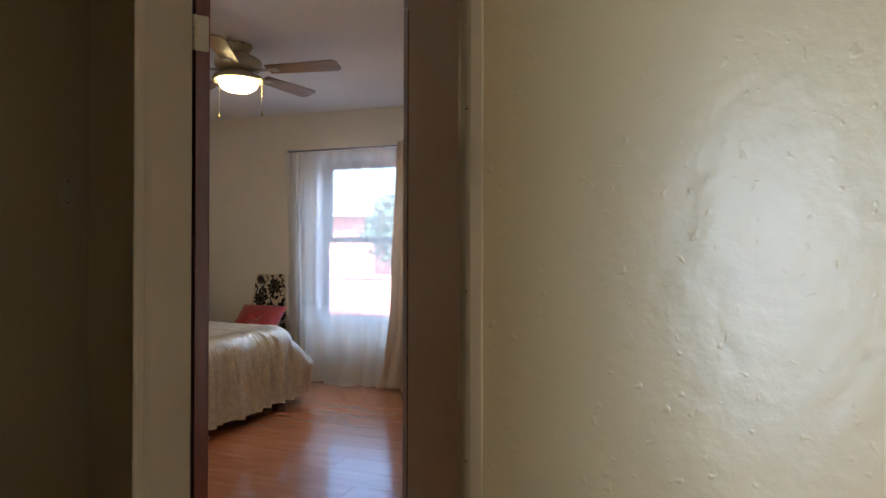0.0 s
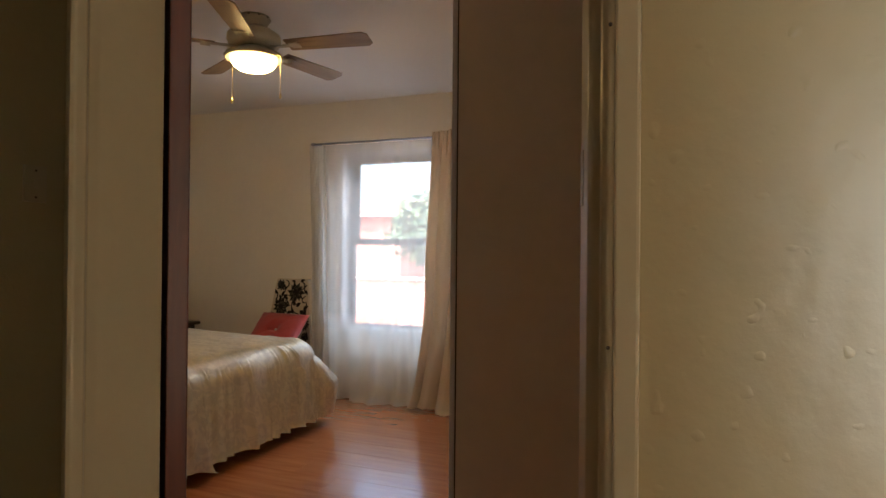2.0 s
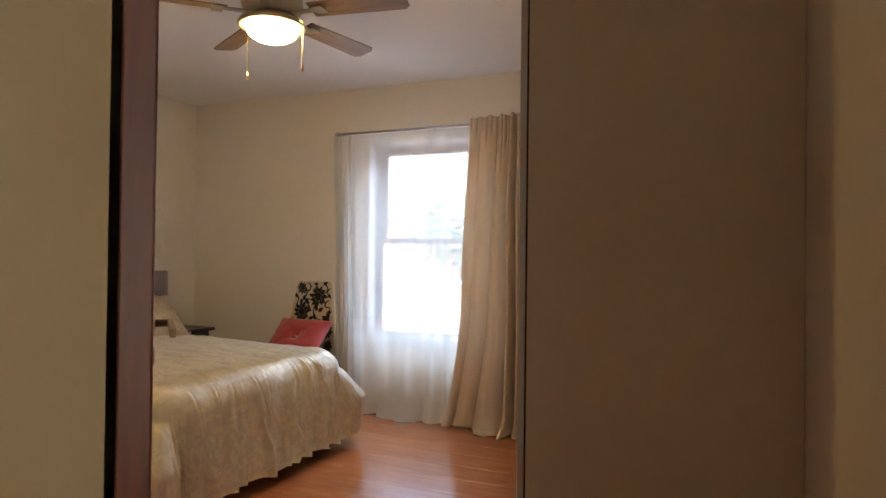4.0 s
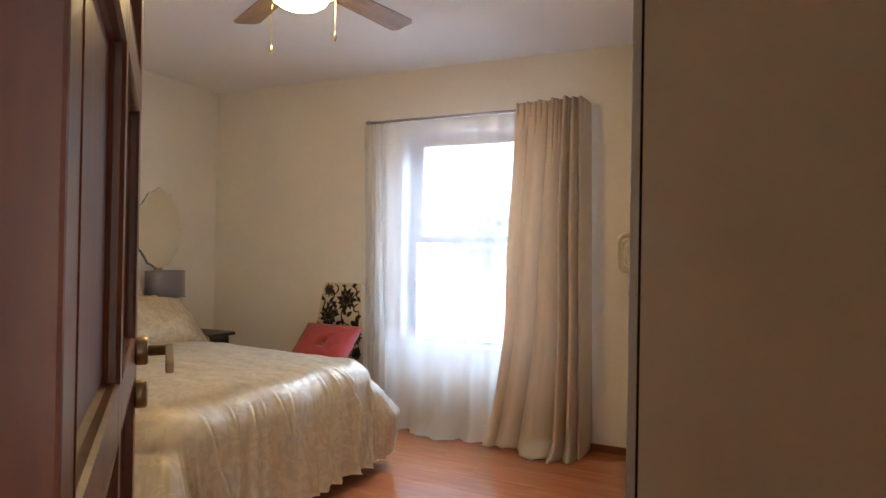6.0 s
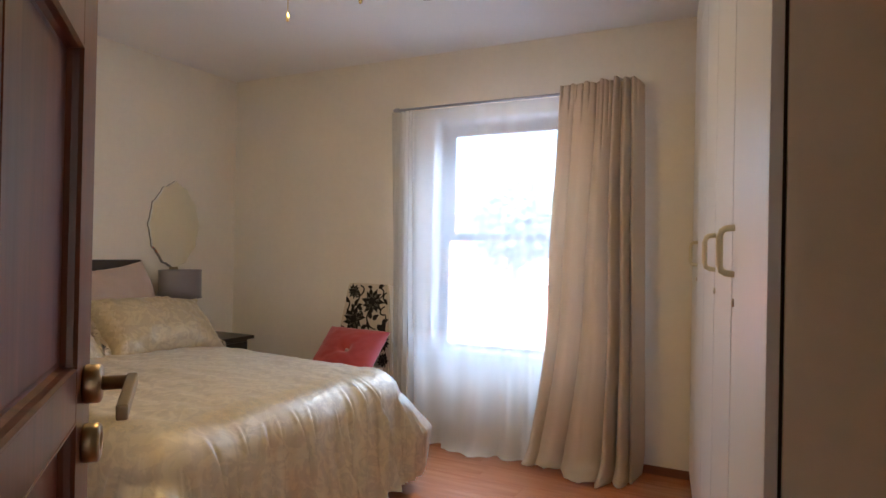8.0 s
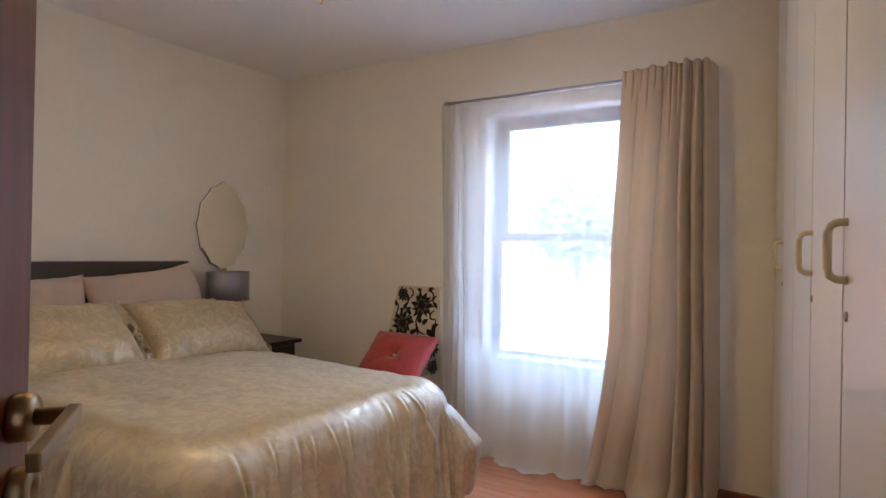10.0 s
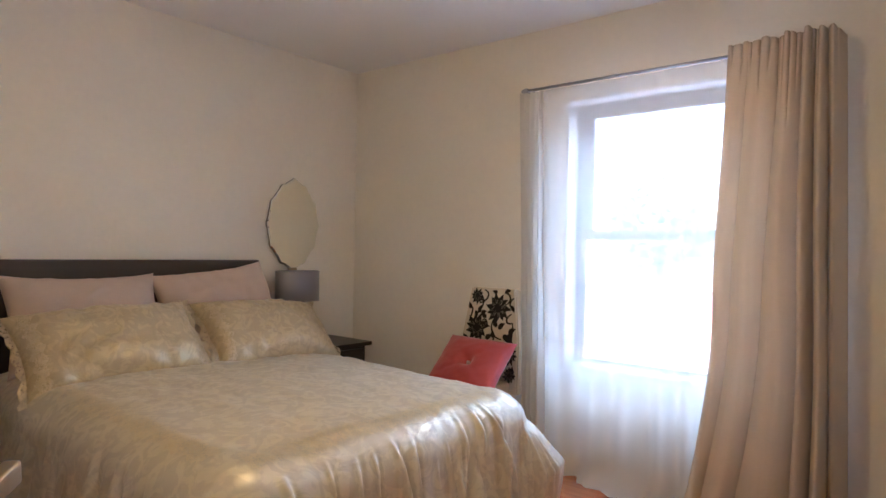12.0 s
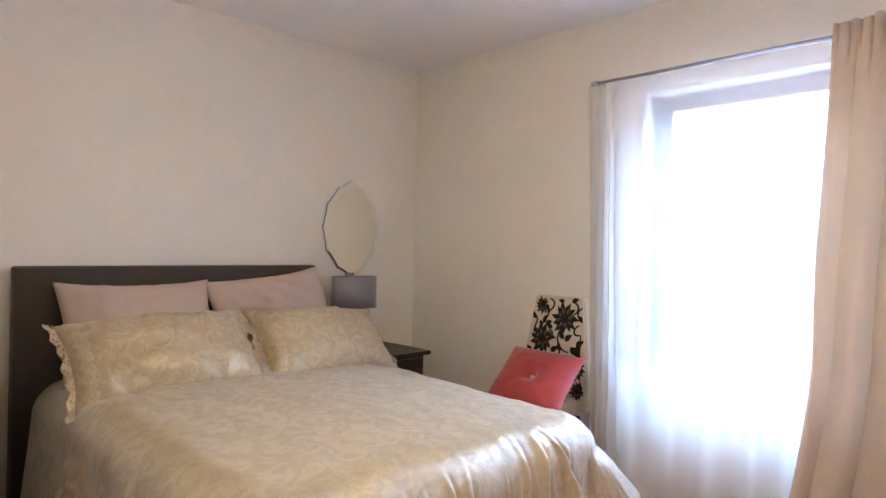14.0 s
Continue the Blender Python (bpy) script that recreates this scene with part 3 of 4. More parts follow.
part("coping", box(-14, 8, 13.95, 14.25, 0.491, 0.575, 0.01), M_WHITEWALL, gw, "white painted coping")


def tree(x, y, h, seed):
    rnd = random.Random(seed)
    ob = tagged(empty("tree", pose(x, y, -0.6)), "leafy green garden tree outside the window", "tree")
    bm = bmesh.new()
    tube([(0, 0, 0), (0.05, 0.02, h * 0.25), (0.0, 0.1, h * 0.5)], 0.12, 8, bm)
    for k in range(6):
        a = k * 1.05 + rnd.random() * 0.5
        tube([(0, 0.08, h * 0.45), (0.5 * math.cos(a), 0.5 * math.sin(a), h * 0.6), (1.1 * math.cos(a), 1.1 * math.sin(a), h * (0.7 + 0.2 * rnd.random()))], 0.045, 6, bm)
    part("trunk", bm, M_BARK, ob)
    vs, fs = [], []
    for k in range(2600):
        d = Vector((rnd.gauss(0, 1), rnd.gauss(0, 1), rnd.gauss(0, 0.8)))
        d = d.normalized() * (rnd.random() ** 0.4) * (1.0 + 0.35 * fbm(d.x, d.y, d.z + seed))
        c = Vector((d.x * h * 0.33, d.y * h * 0.33, h * 0.68 + d.z * h * 0.30))
        e = Euler((rnd.random() * 6, rnd.random() * 6, rnd.random() * 6)).to_matrix()
        s = 0.09 + 0.06 * rnd.random()
        i = len(vs)
        vs += [c + e @ Vector(p) * s for p in ((0, -1.3, 0), (0.55, 0, 0.12), (0, 1.3, 0), (-0.55, 0, 0.12))]
        fs.append((i, i + 1, i + 2, i + 3))
    me = bpy.data.meshes.new("crown")
    me.from_pydata(vs, [], fs)
    me.materials.append(M_LEAF)
    part("crown", me, M_LEAF, ob)


tree(-6.5, 16.8, 3.7, 3)

# ---- curtains ----
rod = tagged(empty("curtain_rod", pose(0, 4.478, 2.082)), "thin grey metal curtain rod above the window", "curtain rod")
bm = tube([(-2.712, 0, 0), (-1.21, 0, 0)], 0.008, 12)
part("rod", bm, M_ROD, rod, smooth=True)
for x in (-2.70, -1.24):
    part("bracket", box(x - 0.012, x + 0.012, -0.012, 0.099, -0.016, 0.012, 0.003), M_ROD, rod)
part("finial", lathe([(0, -0.012), (0.008, -0.010), (0.012, 0), (0.008, 0.010), (0, 0.012)], 12), M_ROD, rod, at=pose(-2.718, 0, 0, 0, 90, 0), smooth=True)


def sheer_fn(u, v):
    # u along the rod, v from the floor (0) to the rod (1)
    z = v * 2.062
    low = 1 - v
    xl = -2.716 + 0.050 * low ** 1.2
    xr = -1.25 - 0.05 * low
    e = 0.20                     # bunched left margin: more cloth there
    s = u
    x = xl + (xr - xl) * (0.10 * s / e if s < e else 0.10 + 0.90 * (s - e) / (1 - e))
    amp = (0.016 + 0.034 * low) * (1.1 if s < e else 0.55 + 0.4 * fbm(s * 3, 1.7))
    ph = 2 * math.pi * ((s * 20 if s < e else 4.0 + (s - e) * 9.5) + 0.45 * fbm(s * 2.6, v * 0.6))
    y = 4.452 + amp * math.sin(ph) + 0.012 * fbm(s * 9, v * 2.3, 3)
    if z < 0.16:                 # the hem breaks and spreads over the floor
        k = 1 - z / 0.16
        y -= 0.075 * k * k * (1 + 1.1 * fbm(s * 13, 0.3))
        x += 0.012 * k * math.sin(s * 60)
        z = max(0.004 + 0.010 * abs(fbm(s * 16, 2.0)), z * (1 - 0.15 * k))
    return (x, y, z)


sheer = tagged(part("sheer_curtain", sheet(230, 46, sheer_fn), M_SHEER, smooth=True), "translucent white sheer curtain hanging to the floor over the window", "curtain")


# creases across the drape: place at the heading, place at the hem, depth of the roll to its side
CREASES = [(0.0, 0.0, 0.030), (0.20, 0.10, 0.060), (0.49, 0.33, 0.105), (0.68, 0.70, 0.135), (0.785, 0.815, 0.125), (0.89, 0.915, 0.075), (1.0, 1.0, 0.0)]


# stitched pleats at the heading: place across, reach downwards
PLEATS = [(0.04, 0.05), (0.13, 0.08), (0.22, 0.06), (0.31, 0.12), (0.39, 0.07), (0.46, 0.19), (0.52, 0.15), (0.58, 0.20), (0.63, 0.13), (0.70, 0.20), (0.76, 0.17), (0.82, 0.20), (0.88, 0.12), (0.95, 0.16)]


def drape_fn(u, v):
    z = 0.006 + v * 2.112
    low = 1 - v
    xl = -1.607 - 0.045 * min(1, low * 2.2) - 0.115 * (max(0, low - 0.60) / 0.40) ** 1.5
    xr = -1.178 + 0.035 * low
    x = xl + (xr - xl) * u
    w = u + 0.022 * fbm(u * 2.0, v * 1.4, 5) * min(1, 6 * u * (1 - u))
    cs = [a + (b - a) * low for a, b, _ in CREASES]
    roll = 0.0
    for k in range(len(cs) - 1):
        if cs[k] <= w <= cs[k + 1]:
            t = (w - cs[k]) / (cs[k + 1] - cs[k])
            skew = t ** (0.75 + 0.5 * ((k * 37) % 10) / 10)
            roll = CREASES[k][2] * math.sin(math.pi * skew) ** 0.75
            break
    full = 0.50 + 0.50 * min(1.0, low * 3.0)
    y = 4.432 - 0.012 * low - full * roll - 0.022 * fbm(u * 3.4, v * 1.1, 11) * min(1, low * 4)
    if u > 0.93:                 # the return to the wall
        y += (4.560 - y) * ((u - 0.93) / 0.07) ** 1.5
    if v > 0.80:                 # gathered heading tape: narrow pleats that run out downwards
        k = ((v - 0.80) / 0.20) ** 1.4
        for p, reach in PLEATS:
            y += 0.040 * max(0.0, 1 - (1 - v) / reach) * math.exp(-((u - p - 0.02 * (1 - v)) / 0.011) ** 2)
        y -= 0.012 * k
        z -= 0.010 * k * abs(math.sin(math.pi * u * 5.2 + 0.4))
    if z < 0.12:                 # the hem breaks on the floor
        k = 1 - z / 0.12
        y -= (0.03 + 0.10 * math.exp(-((u - 0.62) / 0.2) ** 2) + 0.05 * math.exp(-(u / 0.15) ** 2)) * k * k
        x += 0.012 * k * math.sin(u * 23)
        z = max(0.006 + 0.02 * abs(fbm(u * 9, 4.0)), z * (1 - 0.1 * k))
    y += 0.003 * fbm(u * 14, v * 5, 9)
    return (x, y, z)


tagged(part("curtain", sheet(220, 70, drape_fn, 0.003), M_DRAPE, smooth=True), "heavy beige pleated curtain drawn to the side of the window", "curtain")

# ---- wardrobe ----
C0, C1 = Vector((-0.594, 2.095)), Vector((-0.922, 4.574))
WL = (C1 - C0).length
wyaw = math.degrees(math.atan2(C1.y - C0.y, C1.x - C0.x))
ward = tagged(empty("wardrobe", pose(C0.x, C0.y, 0, 0, 0, wyaw)), "built-in white wardrobe with cream handles and a beige side panel", "wardrobe")
# local: x along the fronts, y = 0 the door faces, fronts look to +y, body towards -y
body = [(C0.x + 0.024, C0.y + 0.002), (WX1 - 0.002, C0.y + 0.002), (WX1 - 0.002, WY1 - 0.016), (C1.x + 0.026, WY1 - 0.016)]
inv = ward.matrix_basis.inverted()
bm = prism(body, 0.0, CZ - 0.003)
bm.transform(inv)
part("side_panel", bm, M_PANEL, ward, "plain beige melamine side")
# dark strip behind the fronts holds the shadow of their gaps as colour
part("gap_shade", box(0.004, WL - 0.02, -0.0235, -0.0185, 0.002, 2.245), M_EDGE, ward, "dark strip painted for the shadow in the gaps")
dw = WL / 5
for k in range(5):
    a, b = k * dw + (0.0 if k == 0 else 0.007), (k + 1) * dw - 0.007
    if k == 4:
        b -= 0.02
    d = part("wardrobe_door", box(a, b, -0.0183, 0, 0.06, 2.243, 0.002), M_MELAMINE, ward)
    part("upper_door", box(a, b, -0.0183, 0, 2.250, CZ - 0.006, 0.002), M_MELAMINE, ward)
    if k in (0, 1, 3):
        hx = {0: 0.455, 1: 0.97, 3: 1.97}[k]
        pts = [(hx, 0, 1.140), (hx, 0.017, 1.1415), (hx, 0.026, 1.147), (hx, 0.030, 1.160), (hx, 0.030, 1.221), (hx, 0.026, 1.234), (hx, 0.017, 1.2395), (hx, 0, 1.241)]
        hd = part("handle", tube(pts, 0.0075, 10), M_CREAM_PLASTIC, d, "cream plastic D handle", True)
        part("lock", lathe([(0, 0), (0.009, 0), (0.009, 0.004), (0, 0.006)], 14), M_STEEL, d, "small steel lock", True, pose(hx - 0.005, 0, 1.078, -90, 0, 0))
part("plinth", box(0.002, WL - 0.02, -0.05, -0.04, 0.0, 0.058), M_MELAMINE, ward)

# ---- ceiling fan ----
fan = tagged(empty("ceiling_fan", pose(-1.985, 2.775, 0)), "brass ceiling fan with five wooden blades and a lit warm lamp", "ceiling fan")
part("canopy", lathe([(0, CZ), (0.082, CZ), (0.086, CZ - 0.014), (0.072, CZ - 0.036), (0.060, CZ - 0.062), (0, CZ - 0.062)], 32), M_FANMETAL, fan, smooth=True)
part("motor", lathe([(0, 2.388), (0.060, 2.387), (0.100, 2.376), (0.138, 2.350), (0.142, 2.320), (0.130, 2.292), (0.09, 2.280), (0, 2.279)], 40), M_FANMETAL, fan, smooth=True)
for k in range(10):
    part("vent_slot", box(0.0835, 0.0865, -0.007, 0.007, CZ - 0.013, CZ - 0.007, 0.001), M_EDGE, fan, "dark vent slot", at=pose(0, 0, 0, 0, 0, 36 * k))
part("switch_housing", lathe([(0, 2.279), (0.085, 2.278), (0.095, 2.262), (0.145, 2.248), (0.156, 2.232), (0.153, 2.219), (0.140, 2.222), (0.122, 2.222), (0, 2.2225)], 40), M_FANMETAL, fan, smooth=True)
part("lamp_glass", lathe([(0.120, 2.221), (0.119, 2.209), (0.107, 2.184), (0.080, 2.166), (0.044, 2.157), (0, 2.154)], 40), M_BULB, fan, "glowing warm opal glass bowl", True)


def blade_mesh():
    def fn(u, v):
        x = 0.20 + 0.462 * u
        w = 0.052 + 0.013 * u
        c = 1.0
        if u > 0.93:
            c = math.sqrt(max(0.0, 1 - ((u - 0.93) / 0.07) ** 2)) * 0.35 + 0.65
        y = (v - 0.5) * 2 * w * c
        return (x, y, -0.19 * y)
    return finish("blade", sheet(20, 8, fn, 0.006), M_BLADE)


BLADE = blade_mesh()
bm = box(0.10, 0.27, -0.018, 0.018, -0.010, -0.004, 0.002)
box(0.22, 0.27, -0.040, 0.040, -0.012, -0.006, 0.002, bm=bm)
ARM = finish("arm", bm, M_FANMETAL)
for k in range(5):
    at = pose(0, 0, 2.288, 0, 0, 7 + 72 * k)
    bl = part("blade", BLADE, None, fan, at=at)
    part("arm", ARM, None, bl)
for x, y, z in ((-2.145, 2.796, 2.005), (-1.779, 2.728, 1.985)):
    lx, ly = x + 1.985, y - 2.775
    ch = part("pull_chain", tube([(lx * 0.9, ly * 0.9, 2.215), (lx, ly, 2.200), (lx, ly, z + 0.03)], 0.0018, 6), M_CHAIN, fan, "thin brass pull chain")
    part("fob", lathe([(0, 0.018), (0.003, 0.016), (0.007, -0.004), (0.005, -0.014), (0, -0.018)], 12), M_CHAIN, ch, smooth=True, at=pose(lx, ly, z + 0.012))

# ---- bed ----
BX0, BX1, BY0, BY1 = -4.115, -2.215, 2.207, 3.719
bed = tagged(empty("bed", pose(-3.16, 2.96, 0)), "queen bed with a charcoal upholstered headboard on short dark legs", "bed")
bo = Vector((3.16, -2.96, 0))


def rel(bm):
    bmesh.ops.translate(bm, vec=bo, verts=bm.verts)
    return bm


part("headboard", rel(box(-4.192, -4.118, BY0, BY1, 0.05, 1.088, 0.014, 4)), M_HEADBOARD, bed, "charcoal woven fabric headboard", True)
part("bed_base", rel(box(BX0, BX1 - 0.03, BY0 + 0.15, BY1 - 0.04, 0.10, 0.33, 0.02, 3)), M_BASE, bed, "beige cloth covered bed base")
part("base_piping", rel(box(BX1 - 0.031, BX1 - 0.020, BY0 + 0.16, BY1 - 0.05, 0.098, 0.108, 0.003)), M_REVEAL, bed, "pale piped lower edge")
part("mattress", rel(box(BX0, BX1 - 0.05, BY0 + 0.15, BY1 - 0.06, 0.332, 0.54, 0.09, 5)), M_BASE, bed, "quilted mattress")
for x, y in ((BX0 + 0.12, BY0 + 0.20), (BX0 + 0.12, BY1 - 0.10), (BX1 - 0.06, BY0 + 0.20), (BX1 - 0.06, BY1 - 0.10)):
    part("leg", lathe([(0, 0), (0.022, 0), (0.030, 0.101), (0, 0.101)], 16), M_DARKWOOD, bed, at=Matrix.Translation(Vector((x, y, 0)) + bo))


SX0, SX1, SY0, SY1, SR, HANG = -4.05, BX1 + 0.065, BY0 + 0.060, BY1 + 0.045, 0.155, 0.475


# hanging folds: place along the edge, width, where it starts below the edge, height, slant
fold_rnd = random.Random(21)
FOLDS = []
at_y = 0.6
while at_y < 4.3:
    FOLDS.append((at_y, fold_rnd.uniform(0.010, 0.019), fold_rnd.uniform(0.09, 0.24), fold_rnd.uniform(0.018, 0.044), fold_rnd.uniform(-0.16, 0.10)))
    at_y += fold_rnd.uniform(0.045, 0.105)
FOLDS += [(3.36, 0.020, 0.0, 0.026, -0.10), (3.43, 0.016, 0.01, 0.022, 0.16), (3.27, 0.018, 0.03, 0.020, -0.14)]


def spread_fn(u, v):
    """The bedspread: flat over the mattress, hanging in folds round the foot and both sides."""
    lim = HANG + SR
    return spread_at(SX0 + u * (SX1 - SR + lim - SX0), SY0 + SR - lim + v * (SY1 - SY0 - 2 * SR + 2 * lim))


def spread_at(cx, cy, lift=0.0):
    """Where the cloth's point (cx, cy), measured along the cloth, comes to lie."""
    X0, X1, Y0, Y1, R = SX0, SX1, SY0, SY1, SR
    nx = min(cx, X1 - R)
    ny = min(max(cy, Y0 + R), Y1 - R)
    dx, dy = cx - nx, cy - ny
    d = math.hypot(dx, dy)
    top = 0.594 + lift + 0.014 * fbm(cx * 2.1, cy * 2.1) + 0.006 * fbm(cx * 8, cy * 11, 4)
    top += 0.03 * math.exp(-((cx + 3.1) / 0.8) ** 2 - ((cy - 2.96) / 0.7) ** 2)
    if d <= 1e-6:
        return (cx, cy, top + 0.004)
    ox, oy = dx / d, dy / d
    corner = (2 * abs(ox * oy)) ** 1.5
    d *= max(abs(ox), abs(oy)) * (1.0 + 0.30 * corner)
    arc = R * 1.35
    if d < arc:
        a = d / arc * math.pi / 2
        out, drop = R * math.sin(a), R * (1 - math.cos(a)) * 0.9
    else:
        e = (d - arc) / (HANG + SR - arc)
        out = R + (d - arc) * 0.10 + corner * (0.14 * min(1.0, e / 0.45) ** 0.8 - 0.10 * max(0.0, e - 0.45))
        drop = R * 0.9 + (d - arc) * (1.02 - 0.10 * corner)
    ang = math.atan2(oy, ox)
    along = ny + 0.45 * ang + (math.copysign(X1 - R - nx, oy) if abs(oy) > 1e-6 else 0.0)
    k = min(1.0, max(0.0, (d - 0.06) / 0.42))
    fold = 0.55 * math.sin(along * 13 + 1.6 * fbm(along * 1.3, 2.0)) + 0.5 * fbm(along * 5.0, d * 0.8, 3.0)
    out += 0.020 * k * fold + corner * 0.006 * k * math.sin(ang * 9)
    for at, wide, start, high, slant in FOLDS:
        if d > start and abs(along - at) < 0.30:
            g = d - start
            q = (along - at - slant * g - 0.012 * fbm(at * 9, g * 5)) / (wide * (0.7 + 1.1 * g))
            if abs(q) < 3:
                out += high * (1 - 0.8 * corner) * min(1.0, g / 0.16) * (math.exp(-q * q) - 0.55 * math.exp(-(q - 1.5) ** 2 * 1.6))
    out += lift
    z = max(0.07, top + 0.004 - drop + 0.012 * k * fbm(along * 5, 1.0))
    return (nx + ox * out, ny + oy * out, z)


spread = tagged(part("bedspread", sheet(210, 420, spread_fn), M_SPREAD, smooth=True), "champagne satin jacquard bedspread with lace border, draped to near the floor", "bedspread")


def lace_foot(u, v):
    w = 0.030 * (1 + 0.25 * abs(math.sin(u * 70)) + 0.5 * fbm(u * 31, 1))
    cy = SY0 + 0.16 + u * (SY1 - SY0 - 0.36)
    return spread_at(SX1 - SR + 0.030 + 0.012 * fbm(u * 8, 2.0) + (v - 0.5) * 2 * w, cy, 0.0012)


def lace_side(u, v):
    w = 0.030 * (1 + 0.25 * abs(math.sin(u * 85)) + 0.5 * fbm(u * 37, 4))
    cx = SX0 + 0.55 + u * (SX1 - SR - 0.05 - SX0 - 0.55)
    return spread_at(cx, SY0 + SR - 0.030 + 0.012 * fbm(u * 9, 5.0) + (v - 0.5) * 2 * w, 0.0012)


part("lace_border", sheet(190, 10, lace_foot), M_LACE, spread, "gold lace applique", True)
part("lace_border", sheet(190, 10, lace_side), M_LACE, spread, "gold lace applique", True)


def pillow(name, w, h, t, m, at, label, lace=False, flange=0.0, seed=0):
    def fn(u, v, s):
        a, b = 2 * u - 1, 2 * v - 1
        pinch = 1 - 0.06 * (1 - a * a) * 0 - 0.13 * (1 - abs(a) ** 2.0) * abs(b) ** 3
        x = a * w / 2 * (1 - 0.08 * (1 - b * b) * abs(a) ** 3)
        y = b * h / 2 * pinch
        body = max(0.0, (1 - abs(a) ** 2.6) * (1 - abs(b) ** 2.6)) ** 0.55
        z = s * t / 2 * body
        z += 0.010 * body * fbm(a * 2.2 + seed, b * 2.2, seed) + 0.018 * fbm(a * 5 + seed, b * 5, 2 + seed) * (0.4 + abs(b)) * body + 0.004 * fbm(a * 13 + 4 * b, b * 9, seed) * body
        z += 0.012 * s * math.sin(a * 26 + 3 * fbm(a * 2, b * 2, seed)) * abs(b) ** 3 * body
        z += 0.02 * fbm(a * 1.2 + seed, b * 1.2, 5)
        return (x, y, z)
    ob = tagged(empty(name, at), label, "pillow")
    bm = sheet(48, 32, lambda u, v: fn(u, v, 1))
    lo = sheet(48, 32, lambda u, v: fn(u, v, -1))
    me = bpy.data.meshes.new("tmp")
    lo.to_mesh(me)
    lo.free()
    bm.from_mesh(me)
    bpy.data.meshes.remove(me)
    bmesh.ops.remove_doubles(bm, verts=bm.verts, dist=0.0008)
    part("cover", bm, m, ob, smooth=True)
    if flange:
        for side in (-1, 1):
            def fl(u, v, side=side):
                xx, yy, zz = fn(0.5 + side * 0.5, v, 1)
                x = xx + side * (u * flange * (1 + 0.16 * math.sin(v * 40) + 0.2 * fbm(v * 6, seed)) - 0.006)
                return (x, yy * (1 + 0.06 * u), zz + 0.009 * u * math.sin(v * 16 + seed) + 0.01 * u * fbm(v * 12, seed))
            part("lace_edge", sheet(6, 60, fl, 0.002), M_LACE, ob, "gathered gold lace edging", True)
    if lace:
        for side in (-1, 1):
            def band(u, v, side=side):
                a = side * (0.80 + 0.13 * u + 0.02 * math.sin(v * 50))
                x, yy, zz = fn(0.5 + 0.5 * a, v, 1)
                return (x, yy, zz + 0.003)
            part("lace_band", sheet(8, 60, band), M_LACE, ob, "lace applique band", True)
    return ob


def lean(x, y, z, tilt, turn, roll=0):
    # a pillow lies in its x-y plane; its width runs along world y, its height leans back to the headboard
    m = Matrix(((0, -math.cos(radians(tilt)), math.sin(radians(tilt)), 0), (1, 0, 0, 0), (0, math.sin(radians(tilt)), math.cos(radians(tilt)), 0), (0, 0, 0, 1)))
    return Matrix.Translation((x, y, z)) @ pose(0, 0, 0, 0, 0, turn) @ m @ pose(0, 0, 0, 0, 0, roll)


pillow("pillow", 0.70, 0.48, 0.21, M_MAUVE, lean(-3.98, 2.69, 0.80, 66, 0, 0), "dusty mauve cotton pillow against the headboard", seed=1)
pillow("pillow", 0.70, 0.48, 0.21, M_MAUVE, lean(-3.97, 3.37, 0.832, 64, -2, 7), "dusty mauve cotton pillow with a raised corner", seed=2)
pillow("pillow", 0.78, 0.46, 0.27, M_GOLD, lean(-3.655, 2.68, 0.715, 42, -3, 3), "gold satin jacquard pillow with lace edging", True, 0.035, seed=3)
pillow("pillow", 0.76, 0.46, 0.27, M_GOLD, lean(-3.655, 3.47, 0.705, 40, 4, -5), "gold satin jacquard pillow with lace edging", True, 0.045, seed=4)


# ---- nightstands and lamp ----
def nightstand(y0, y1, label):
    ob = tagged(empty("nightstand", pose(-3.94, (y0 + y1) / 2, 0)), label, "nightstand", "nightstands beside the bed")
    w = (y1 - y0) / 2
    part("top", box(-0.25, 0.25, -w, w, 0.556, 0.580, 0.004), M_DARKWOOD, ob)
    part("body", box(-0.245, 0.215, -w + 0.03, w - 0.03, 0.10, 0.5555, 0.003), M_DARKWOOD, ob)
    for z0, z1 in ((0.35, 0.54), (0.13, 0.335)):
        d = part("drawer", box(0.2155, 0.232, -w + 0.045, w - 0.045, z0, z1, 0.003), M_DARKWOOD, ob)
        part("knob", lathe([(0, 0), (0.008, 0), (0.006, 0.012), (0.013, 0.02), (0, 0.026)], 14), M_STEEL, d, smooth=True, at=pose(0.232, 0, (z0 + z1) / 2, 0, 90, 0))
    for x in (-0.22, 0.19):
        for y in (-w + 0.05, w - 0.05):
            part("leg", box(x - 0.018, x + 0.018, y - 0.018, y + 0.018, 0, 0.0995, 0.003), M_DARKWOOD, ob)
    return ob


nightstand(3.80, 4.275, "black-brown wooden nightstand between the bed and the window wall")
nightstand(1.625, 2.10, "black-brown wooden nightstand beside the headboard")

lamp = tagged(empty("table_lamp", pose(-4.02, 3.93, 0.580)), "table lamp with an oval silver-mauve satin shade, unlit", "lamp")
part("base", lathe([(0, 0), (0.062, 0), (0.064, 0.010), (0.03, 0.018), (0.012, 0.03), (0, 0.03)], 28), M_STEEL, lamp, smooth=True)
part("stem", tube([(0, 0, 0.028), (0, 0, 0.30)], 0.008, 12), M_STEEL, lamp, smooth=True)
